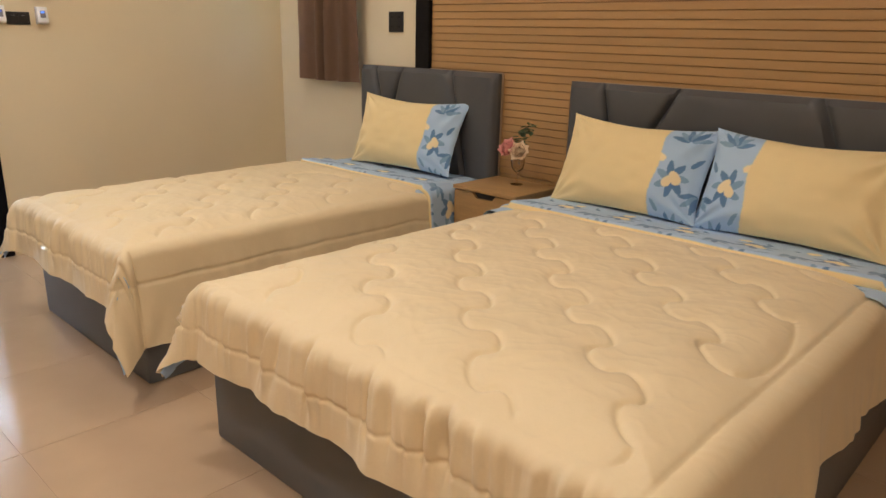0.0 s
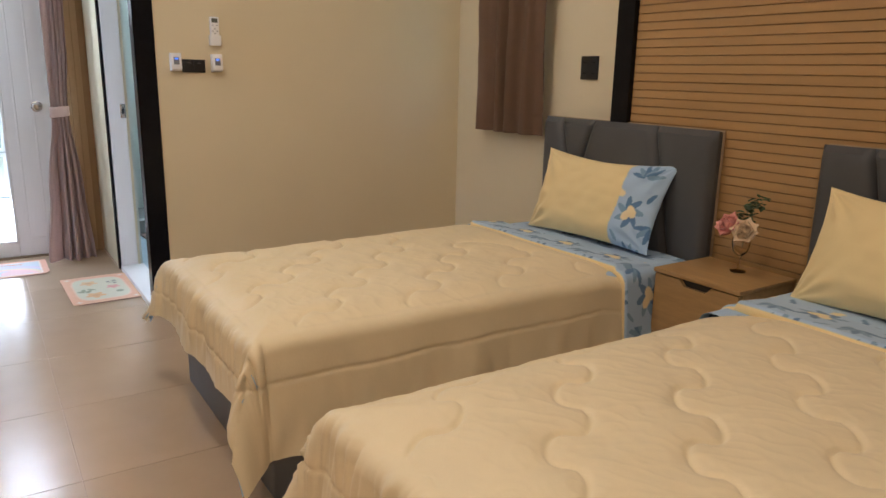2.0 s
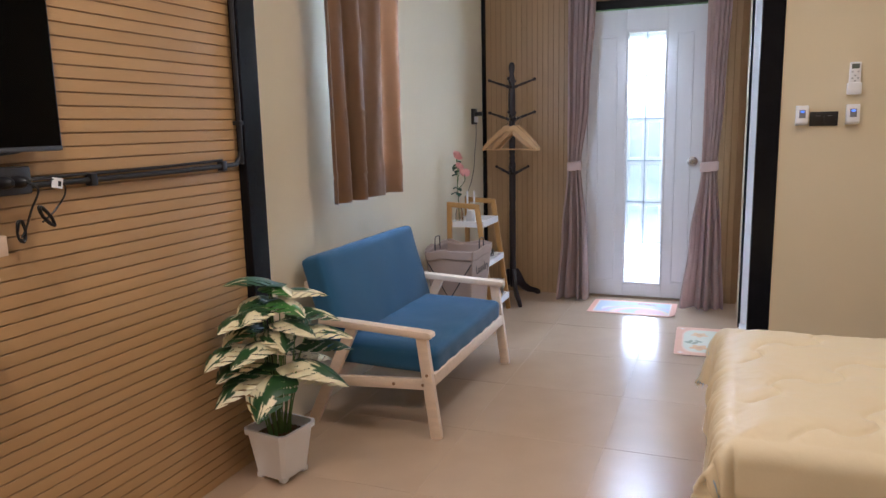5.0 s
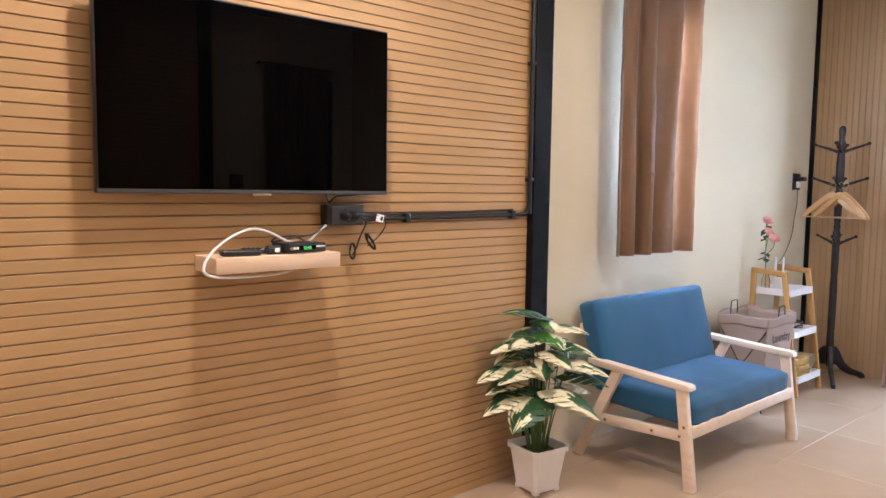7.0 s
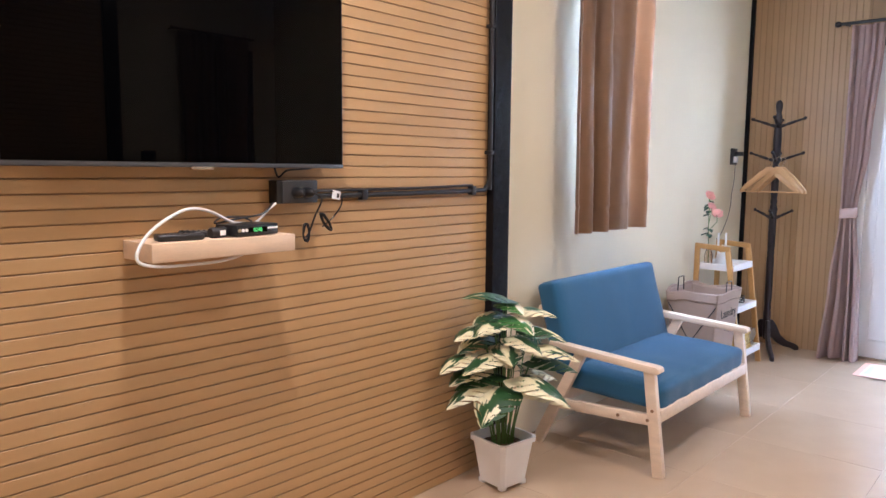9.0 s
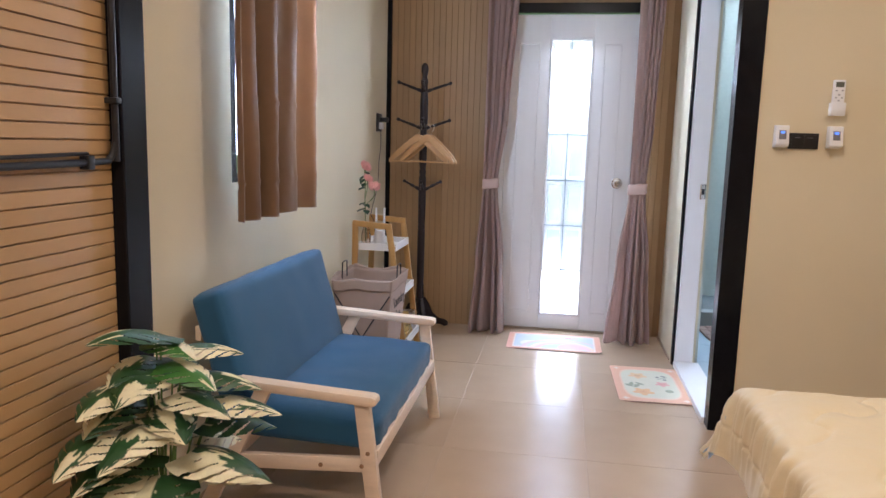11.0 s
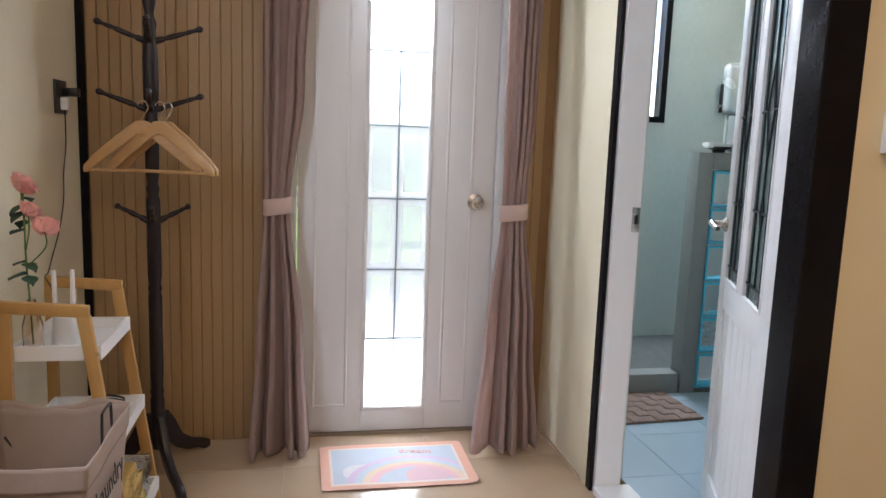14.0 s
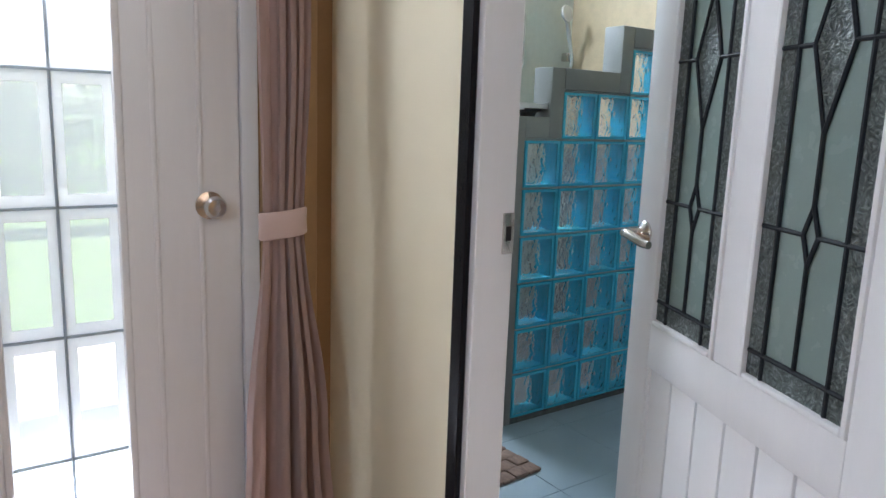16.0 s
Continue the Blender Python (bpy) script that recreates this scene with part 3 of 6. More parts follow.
for a, b in GL:
    bead = box(a, a + 0.012, -0.004, T + 0.004, BZ0, BZ1, 0.004)
    box(b - 0.012, b, -0.004, T + 0.004, BZ0, BZ1, 0.004, bm=bead)
    box(a + 0.012, b - 0.012, -0.004, T + 0.004, BZ0, BZ0 + 0.012, 0.004, bm=bead)
    box(a + 0.012, b - 0.012, -0.004, T + 0.004, BZ1 - 0.012, BZ1, 0.004, bm=bead)
    part("glazing_bead", bead, WHITE, bd)
    a, b, lo, hi = a + 0.012, b - 0.012, BZ0 + 0.012, BZ1 - 0.012
    pane = part("pane", box(a, b, GP - 0.003, GP + 0.003, lo, hi), PANEG, bd, "pale green etched pane", None)
    bw = 0.042
    tx = bmesh.new()
    for s0, s1 in ((GP + 0.0032, GP + 0.0045), (GP - 0.0045, GP - 0.0032)):
        box(a, a + bw, s0, s1, lo + bw, hi - bw, bm=tx)
        box(b - bw, b, s0, s1, lo + bw, hi - bw, bm=tx)
        box(a, b, s0, s1, lo, lo + bw, bm=tx)
        box(a, b, s0, s1, hi - bw, hi, bm=tx)
    m_ = (a + b) / 2
    big = [(0, 0.13), (0.042, 0), (0, -0.13), (-0.042, 0)]
    small = [(0, 0.045), (0.017, 0), (0, -0.045), (-0.017, 0)]
    zb, zs = 1.40, 1.115
    for s0 in (GP + 0.0032, GP - 0.0045):
        extrude_outline([(m_ + x, zb + z) for x, z in big], 0.0013, Matrix.Translation((0, s0, 0)), tx)
    part("etched_border", tx, TEXG, pane, "rough patterned border", None)
    ld = bmesh.new()
    for s0 in (GP + 0.005, GP - 0.005):
        def came(p, q, ld=ld, s0=s0):
            rod((p[0], s0, p[1]), (q[0], s0, q[1]), 0.0042, seg=6, bm=ld)
        for x in (a + bw, b - bw):
            came((x, lo), (x, hi))
        for z in (lo + bw, hi - bw):
            came((a + 0.003, z), (b - 0.003, z))
        for pts, zc in ((big, zb), (small, zs)):
            for k in range(4):
                p, q = pts[k], pts[(k + 1) % 4]
                came((m_ + p[0], zc + p[1]), (m_ + q[0], zc + q[1]))
            hw = pts[1][0]
            came((a + 0.003, zc), (m_ - hw, zc)), came((m_ + hw, zc), (b - 0.003, zc))
        came((m_, lo + bw), (m_, zs - 0.045)), came((m_, zs + 0.045), (m_, zb - 0.13)), came((m_, zb + 0.13), (m_, hi - bw))
    part("lead_came", ld, LEAD, pane, "dark lead lines")
for s in (1, -1):
    y = T if s > 0 else 0
    hb = lathe([(0.027, 0), (0.028, 0.004), (0.024, 0.010), (0.015, 0.014), (0.012, 0.018), (0.012, 0.042)], 24, m=pose(0.772, y, 1.035, -90 if s > 0 else 90, 0, 0))
    tube([(0.772, y + s * 0.040, 1.035), (0.768, y + s * 0.052, 1.037), (0.745, y + s * 0.058, 1.039), (0.715, y + s * 0.055, 1.034), (0.685, y + s * 0.050, 1.028), (0.668, y + s * 0.045, 1.027)], [0.0125, 0.0085], 12, hb)
    part("lever_handle", hb, STEEL, bd, "brushed steel lever handle")

# bathroom door frame
jf = box(DX0 - 0.057, DX0, YB + 0.012, YB + 0.115, 0, 2.13, 0.003)
box(DX0 - 0.057, -4.548, YB + 0.021, YB + 0.15, 2.131, 2.158, 0.004, bm=jf)
struct("door_frame_bathroom", jf, WHITE, "white painted bathroom door frame", "door frame")
sp = thing("strike_plate", "small steel strike plate on the door frame", "strike plate", (DX0 + 0.0005, YB + 0.098, 1.055))
part("plate", box(0, 0.002, -0.016, 0.016, -0.045, 0.045, 0.001), STEEL, sp)
# Black chip on the solid plate, painting the shade inside the latch opening.
part("latch_hole_shade", box(0.0018, 0.003, -0.007, 0.007, -0.016, 0.016), BLKP, sp)
struct("bathroom_sill", box(DX0, -4.519, YB + 0.004, YB + 0.15, -0.004, 0.03, 0.004), WHITE, "white raised sill at the bathroom door", "trim")

# ---- beds ----
CREAM, PALEB, DARKB, CREAMF = srgb("efdba8"), srgb("aecbea"), srgb("5d84b4"), srgb("f2e2bc")
MIDB = srgb("7fa3c8")
# leaves and petals of one repeat of the print: centre, turn, half length, half width, tone
MOTIF = []
for fx, fy, up_ in ((0.10, 0.035, 1), (0.02, 0.165, -1)):
    for k, q in enumerate((12, 42, 72, 102, 132, 165)):
        q = math.radians(q) * up_
        MOTIF.append((fx + 0.034 * math.cos(q), fy + 0.034 * math.sin(q), q, 0.030, 0.0095, 3 if k % 2 else 1))
for k in range(7):
    q = 2 * math.pi * k / 7 + 0.3
    MOTIF.append((0.115 + 0.033 * math.cos(q), 0.20 + 0.037 * math.sin(q), q + 0.25, 0.024, 0.012, 1 if k % 3 else 3))
MOTIF += [(0.106, 0.205, 0.9, 0.025, 0.017, 2), (0.124, 0.192, 2.2, 0.024, 0.015, 2), (0.17, 0.265, 0.5, 0.018, 0.013, 2), (0.16, 0.11, 0.9, 0.022, 0.007, 3), (0.05, 0.265, 2.2, 0.024, 0.008, 1)]


def flower_print(x, y):
    """The blue leaf and flower print of the bed linen, by metres on the cloth."""
    x, y = x / 1.3 % 0.19, y / 1.3 % 0.30
    c = PALEB
    for cx, cy_, a, l, w_, k in MOTIF:
        dx, dy = x - cx, y - cy_
        p, q = dx * math.cos(a) + dy * math.sin(a), -dx * math.sin(a) + dy * math.cos(a)
        if abs(p) < l and (p / l) ** 2 + (q / w_) ** 2 * (1.15 + 0.5 * p / l) < 1:
            c = (DARKB, CREAMF, MIDB)[k - 1]
    return c


STITCH = 0.005


def stitch_field(xa, xb, ya, yb):
    """Distance to the stitched lines of a quilt: serpentines at a slant, joined in pairs by round turns."""
    lo, hi = (xa - 0.3, ya - 0.3), (xb + 0.3, yb + 0.3)
    nx, ny = int((hi[0] - lo[0]) / STITCH) + 1, int((hi[1] - lo[1]) / STITCH) + 1
    f = np.full((nx, ny), 0.3)
    gx, gy = np.meshgrid(np.arange(nx) * STITCH + lo[0], np.arange(ny) * STITCH + lo[1], indexing="ij")
    runs = {}
    for k in range(-8, 12):
        pts = []
        for i in range(2400):
            th = i * 0.04
            q = -5.2 + 0.38 * th / (2 * math.pi) - 0.030 * math.sin(2 * (th + 0.8 * k))
            p = 0.06 + 0.39 * k + 0.060 * math.sin(th + 0.8 * k)
            x, y = (p + q) / 2, (p - q) / 2
            if xa < x < xb and ya < y < yb:
                pts.append((x, y))
        if len(pts) > 12:
            runs[k] = pts
    lines = list(runs.values())
    for k in runs:
        if k + 1 in runs:
            # a round turn at the foot for every second pair, at the head for the others
            e = -1 if k % 2 else 0
            (x0, y0), (x1, y1) = runs[k][e], runs[k + 1][e]
            out = (1 if e else -1) * 0.11
            turn = []
            for i in range(61):
                t_ = i / 60
                w_ = math.sin(math.pi * t_) ** 0.6 * out
                turn.append((x0 + (x1 - x0) * t_ + w_ * 0.5, y0 + (y1 - y0) * t_ - w_ * 0.5))
            lines.append(turn)
    for pts in lines:
        for x, y in pts:
            i, j = int((x - lo[0]) / STITCH), int((y - lo[1]) / STITCH)
            sl = (slice(max(0, i - 30), i + 31), slice(max(0, j - 30), j + 31))
            f[sl] = np.minimum(f[sl], np.hypot(gx[sl] - x, gy[sl] - y))
    return f, lo


def quilt_relief(field, x, y):
    """Depth of the stitched lines and the puffed cloth between them."""
    f, lo = field
    u, v = (x - lo[0]) / STITCH, (y - lo[1]) / STITCH
    i, j = min(max(int(u), 0), f.shape[0] - 2), min(max(int(v), 0), f.shape[1] - 2)
    a, b = min(max(u - i, 0.0), 1.0), min(max(v - j, 0.0), 1.0)
    d = (f[i, j] * (1 - a) + f[i + 1, j] * a) * (1 - b) + (f[i, j + 1] * (1 - a) + f[i + 1, j + 1] * a) * b
    return 0.012 * (1 - math.exp(-(d / 0.0060) ** 2)) + 0.007 * (1 - math.exp(-(d / 0.028) ** 2)) - 0.018


def drape(x0, x1, y0, y1, top, ol, orr, of, nx, ny, seed, soft, seam_r):
    """A quilt laid over a bed: flat on top, rounded over the edges, hanging with folds."""
    r = 0.055
    field = stitch_field(x0 - ol + 0.26, x1 + orr - 0.42, y0 - of + 0.20, y1 - 0.05)
    W_, L_ = x1 - x0 + ol + orr, y1 - y0 + of

    def at(u, v):
        a, b = x0 - ol + u * W_, y0 - of + v * L_
        du = (a - x1) if a > x1 else (a - x0) if a < x0 else 0.0
        dv = (b - y0) if b < y0 else 0.0
        au, av = abs(du), abs(dv)
        D = (au ** 3 + av ** 3) ** (1 / 3)
        x, y = min(max(a, x0), x1), max(b, y0)
        # the top sags a little and puffs between the stitches
        edge = min(x1 - x, x - x0, y - y0)
        inside = min(1.0, max(0.0, edge / (0.12 + soft)))
        flat = min(1.0, max(0.0, (y1 - b - 0.03) / 0.10))
        z = top - (0.03 + 0.15 * soft) * (1 - inside) ** 2 + 0.02 * flat + quilt_relief(field, a, b) * min(1.0, max(0.0, edge / 0.04)) * flat
        if seam_r:
            z -= 0.007 * flat * math.exp(-((a - x1 + 0.012) / 0.006) ** 2)
        z += (0.2 + 0.8 * flat) * 0.006 * noise.noise((a * 5, b * 5, seed)) + flat * 0.0028 * noise.noise((a * 15 + b * 6, b * 15 - a * 6, seed)) + flat * 0.0010 * noise.noise((a * 42 + b * 20, b * 30, seed))
        crease = 1 - 3.2 * abs(noise.noise((a * 14 + 0.8 * noise.noise((a * 4, b * 4, 9)), b * 20 - a * 7, seed + 3)))
        z += flat * 0.0016 * max(0.0, crease) ** 2
        if D > 0:
            ang = min(D / r, math.pi / 2)
            hang = max(0.0, D - r * math.pi / 2)
            out = r * math.sin(ang) + 0.10 * hang + 0.42 * min(au, av)
            s = a if av > au else b
            out += hang * (0.05 * math.sin(s * 17 + seed + 2 * noise.noise((s * 3, seed, 4))) + 0.10 * noise.noise((s * 5, seed, 0)) + 0.05 * noise.noise((s * 16, D * 6, seed)))
            if av > 0:
                lean = s + 0.35 * (D - 0.1) * noise.noise((s * 4, seed, 6))
                out += 0.019 * math.exp(-((D - 0.12) / 0.085) ** 2) * (1.9 * noise.noise((lean * 30, D * 2.2, seed)) + 1.0 * noise.noise((lean * 62, D * 3.0, seed + 4))) * (0.65 + 0.9 * noise.noise((s * 9, seed, 2)))
            # stitched border above the hem
            if not (seam_r and du > av):
                out -= 0.006 * math.exp(-((D - 0.17) / 0.006) ** 2)
            z -= r * (1 - math.cos(ang)) + hang * 0.985 + 0.02 * hang * noise.noise((s * 4, 8, seed))
            n_ = math.hypot(du, dv)
            x, y = x + du / n_ * out, y + dv / n_ * out
        return (x, y, max(z, 0.015))
    return sheet(at, nx, ny)


def headboard(bed, x0, x1, top, seams, lean=0.0):
    """Upholstered headboard: puffed panels between slanting seams (lower and upper x of each)."""
    y0, y1 = YHS - 0.095, YHS - 0.035
    part("headboard_frame", box(x0 - 0.002, x1 + 0.002, YHS - 0.010, YHS - 0.002, 0.02, top + 0.001, 0.003), mat("headboard_edge", (0.4, 0.3, 0.2), 0.6), bed, "thin wooden back of the headboard")
    part("headboard_padding", box(x0 + 0.004, x1 - 0.004, y1 - 0.012, YHS - 0.0105, 0.02, top - 0.004, 0.006), LEATH, bed)
    cuts = [(x0, x0)] + seams + [(x1, x1)]
    for (a0, a1), (b0, b1) in zip(cuts, cuts[1:]):
        zlo, zhi = 0.25, top

        def at(u, v, a0=a0, a1=a1, b0=b0, b1=b1):
            z = zlo + (zhi - zlo) * v
            k = (z - 0.62) / (zhi - 0.62)
            a, b = a0 + (a1 - a0) * k, b0 + (b1 - b0) * k
            x = a + (b - a) * u
            e = min(u, 1 - u) * abs(b - a)
            f = min(1 - v, 1) * (zhi - zlo)
            puff = (1 - math.exp(-(e / 0.014) ** 0.9)) * (1 - math.exp(-(f / 0.011) ** 0.9))
            return (x, y1 - 0.010 - 0.040 * puff + 0.0015 * noise.noise((x * 9, z * 9, 3)), z)
        part("padded_panel", sheet(at, 26, 34), LEATH, bed)


def bed(x0, x1, top, seams, label):
    b = thing("bed", label, "bed", (0, 0, 0), "beds")
    part("bed_base", box(x0, x1, 1.095, YHS - 0.10, 0.0, 0.33, 0.012), LEATHB, b, "grey upholstered bed base")
    part("mattress", box(x0 + 0.03, x1 - 0.03, 1.09, YHS - 0.10, 0.332, top - 0.03, 0.05, seg=4), PVC, b, "white mattress under the bedding")
    headboard(b, x0 - 0.02, x1 + 0.02, 1.118 if x1 < -2 else 1.105, seams)
    return b


bed(-3.385, -2.315, 0.55, [(-3.13, -3.265), (-3.185, -3.03), (-2.52, -2.63)], "single bed with grey padded headboard and grey base")
bed(-1.815, -0.215, 0.575, [(-1.545, -1.65), (-1.55, -1.265), (-0.50, -0.685)], "double bed with grey padded headboard and grey base")


def bedding(x0, x1, yfold, top, ol, orr, of, seed, label, nx, ny, soft=0.0, seam_r=False):
    c = thing("comforter", label, "comforter", (0, 0, 0), "comforters")
    cloth = drape(x0, x1, 1.075, yfold + 0.01, top, ol, orr, of, nx, ny, seed, soft, seam_r)
    cloth.normal_update()
    low = cloth.copy()
    rim = [v for v in low.verts if v.is_boundary]
    for v in low.verts:
        v.co -= v.normal * 0.017
    bmesh.ops.delete(low, geom=rim, context="VERTS")
    part("quilted_top", cloth, QUILT, c, "", 180)
    part("blue_lining", low, mat("pale_blue_lining", PALEB, 0.85, var=0.08, fine=420, bump=0.1), c, "plain pale blue lining", 180)
    # turned-back head end, showing the print, with a rounded roll along the fold
    oa = 0.05

    def fold(u, v):
        a = x0 - ol * 0.75 + u * (x1 - x0 + (ol + orr) * 0.75)
        du = (a - x1) if a > x1 else (a - x0) if a < x0 else 0.0
        x = min(max(a, x0), x1)
        s = v * 0.27
        roll = 0.024
        if s < roll * math.pi:
            y, dz = yfold - 0.012 - roll * 0.8 * math.sin(s / roll), roll * (1 - math.cos(s / roll)) - 0.035
        else:
            y, dz = yfold - 0.012 + (s - roll * math.pi), 2 * roll - 0.036 - 0.12 * (s - roll * math.pi)
        y += 0.010 * noise.noise((a * 2.2, seed, 1))
        z = top + dz + 0.006 + 0.003 * noise.noise((a * 5, y * 5, seed))
        if du:
            ang = min(abs(du) / 0.055, math.pi / 2)
            hang = max(0, abs(du) - 0.055 * math.pi / 2)
            x += math.copysign(0.06 * math.sin(ang) + 0.10 * hang + dz * 0.7, du)
            z = top - 0.055 * (1 - math.cos(ang)) - hang - 0.008 + 0.4 * dz
        return (x, y, z)
    part("turned_edge", sheet(fold, 320, 56, lambda u, v: (CREAM if v < 0.20 else flower_print(u * (x1 - x0 + ol), v * 0.27 + 0.05))), PILLOW, c, "blue printed turned-back edge", 180)
    return c


def under_sheet(x0, x1, y0, top, drop, label):
    def at(u, v):
        a = x0 - drop + u * (x1 - x0 + 2 * drop)
        du = (a - x1) if a > x1 else (a - x0) if a < x0 else 0.0
        x, y, z = min(max(a, x0), x1), y0 + v * (YHS - 0.11 - y0), top + 0.004 * noise.noise((a * 7, v * 4, 5))
        if du:
            ang = min(abs(du) / 0.05, math.pi / 2)
            hang = max(0, abs(du) - 0.05 * math.pi / 2)
            x += math.copysign(0.05 * math.sin(ang) + 0.012 * hang * math.sin(y * 40), du)
            z -= 0.05 * (1 - math.cos(ang)) + hang
        return (x, y, z)
    s = thing("bed_sheet", label, "sheet", (0, 0, 0), "bed sheets")
    part("cloth", sheet(at, 280, 80, lambda u, v: flower_print(u * (x1 - x0 + 2 * drop), v * 0.6)), PILLOW, s, "", 180)


bedding(-3.37, -2.345, 2.60, 0.565, 0.25, 0.42, 0.27, 1.3, "cream quilted comforter with blue printed edge on the single bed", 270, 320)
bedding(-1.725, -0.265, 2.53, 0.598, 0.30, 0.33, 0.27, 4.1, "cream quilted comforter with blue printed edge on the double bed", 360, 330, 0.10, True)
under_sheet(-3.345, -2.37, 2.5, 0.548, 0.27, "blue printed sheet on the single bed")
under_sheet(-1.74, -0.26, 2.4, 0.582, 0.25, "blue printed sheet on the double bed")


def pillow(w_, h, th, band, m, label, seed):
    """A plump pillow whose case has a printed band at one end (band: -1, 1)."""
    p = thing("pillow", label, "pillow", m, "pillows on the beds")
    for side in (-1, 1):
        def at(u, v, side=side):
            a, b = 2 * u - 1, 2 * v - 1
            fat = max(0.0, (1 - abs(a) ** 2.6) * (1 - abs(b) ** 2.6)) ** 0.62
            ear = (abs(a) * abs(b)) ** 4
            x = w_ / 2 * a * (1 - 0.05 * (1 - b * b) * abs(a) ** 2 + 0.02 * ear)
            z = h / 2 * b * (1 - (0.15 if b > 0 else 0.05) * (1 - abs(a) ** 1.6) * abs(b) ** 2 + 0.03 * ear)
            # folds that run in from the corners and the closed end
            wr = 0.010 * noise.noise((a * 2 + seed, b * 2, side)) + 0.004 * noise.noise((a * 5 + seed, b * 4, side))
            for ca, cb in ((-1, -1), (1, -1), (-1, 1), (1, 1)):
                r_, th_ = math.hypot(a - ca, (b - cb) * 0.6), math.atan2((b - cb) * 0.6, a - ca)
                wr += 0.010 * math.exp(-(r_ / 0.5) ** 2) * math.sin(th_ * 13 + seed * 3 + 1.3 * ca + cb)
            wr += 0.005 * math.exp(-((1 - abs(a)) / 0.25) ** 2) * math.sin(b * 15 + seed)
            return (x, side * (th / 2 * fat) + wr * min(1.0, fat * 1.6) + 0.012 * a * b, z)

        def col(u, v):
            e = (u if band < 0 else 1 - u) * w_
            lim = 0.20 + 0.008 * math.sin(v * 9)
            if e > lim:
                return CREAM
            return flower_print(e + 0.03, v * h + 0.10)
        part("case_front" if side < 0 else "case_back", sheet(at, 210, 120, col), PILLOW, p, "", 180)
    return p


pillow(0.79, 0.42, 0.17, 1, pose(-2.855, 2.955, 0.757, -22, 0, 3), "cream pillow with a blue flowered band on the single bed", 1.0)
pillow(0.71, 0.415, 0.18, 1, pose(-1.365, 2.90, 0.771, -27, 0, 0), "cream pillow with a blue flowered band at its end", 2.0)
pillow(0.71, 0.415, 0.18, -1, pose(-0.675, 2.90, 0.771, -27, 0, 0), "cream pillow with a blue flowered band leaning on the headboard", 3.0)

# ---- nightstand ----
NX0, NX1, NY0, NY1, NZ = -2.275, -1.875, 2.745, 3.10, 0.57
ns = thing("nightstand", "oak nightstand with two drawers between the beds", "nightstand", (0, 0, 0))
part("top", box(NX0 - 0.004, NX1 + 0.004, NY0 - 0.006, NY1, NZ - 0.018, NZ, 0.002), OAK, ns)
part("carcass", box(NX0, NX1, NY0 + 0.022, NY1, 0.03, NZ - 0.0185, 0.002), OAK, ns)
for z0, z1 in ((0.05, 0.29), (0.295, NZ - 0.024)):
    # drawer front with a cut-out grip
    pts = [(NX0 + 0.003, z0), (NX1 - 0.003, z0), (NX1 - 0.003, z1), (-2.0, z1), (-2.025, z1 - 0.026), (-2.125, z1 - 0.026), (-2.15, z1), (NX0 + 0.003, z1)]
    dr = part("drawer", extrude_outline(pts, 0.018, Matrix.Translation((0, NY0, 0))), OAK, ns, "", 30)
    # A black sheet behind the cut-out paints in the shade of the hollow.
    part("grip_shade_sheet", box(-2.148, -2.002, NY0 + 0.016, NY0 + 0.0215, z1 - 0.027, z1 - 0.001), BLKP, dr, "black sheet for the shade in the grip hollow")
for a in (NX0 + 0.03, NX1 - 0.03):
    for b in (NY0 + 0.05, NY1 - 0.04):
        part("foot", rod((a, b, 0), (a, b, 0.03), 0.014), BLKP, ns)


def rose(parent, at, r, material, seed):
    """A blown rose: petals curling round a bud."""
    rnd = random.Random(seed)
    bm = bmesh.new()
    for ring, (n_, rad, lift, open_) in enumerate(((3, 0.2, 0.6, 0.08), (4, 0.36, 0.5, 0.2), (5, 0.52, 0.4, 0.4), (7, 0.7, 0.25, 0.7))):
        for k in range(n_):
            a = 2 * math.pi * (k / n_ + rnd.random() * 0.1 + ring * 0.13)

            def at_(u, v, a=a, rad=rad, lift=lift, open_=open_):
                s = (u - 0.5) * 2
                ww = r * (0.45 + 0.45 * rad) * math.sin(math.pi * min(0.95, v * 0.85 + 0.12)) * s
                out = r * rad * (0.3 + v * 0.7) + r * open_ * v * v * 0.5 - r * 0.16 * s * s
                h = r * (v * 1.0 - 0.35 + lift * 0.3 - open_ * 0.35 * v ** 3)
                return (math.cos(a) * out - math.sin(a) * ww, math.sin(a) * out + math.cos(a) * ww, h)
            merge(bm, sheet(at_, 5, 5))
    bm.transform(at if isinstance(at, Matrix) else Matrix.Translation(at))
    return part("rose", bm, material, parent, "", 180)


def leaflet(bm, at, d, size, w_=0.5):
    d = Vector(d).normalized()
    s = d.cross(Vector((0, 0, 1))).normalized() if abs(d.z) < 0.95 else Vector((1, 0, 0))
    n_ = s.cross(d)

    def f(u, v):
        return Vector(at) + d * size * v + s * size * w_ * (u - 0.5) * math.sin(math.pi * v ** 0.8) * 1.6 + n_ * size * 0.15 * (abs(u - 0.5) * 2 - v * v)
    merge(bm, sheet(f, 2, 5))


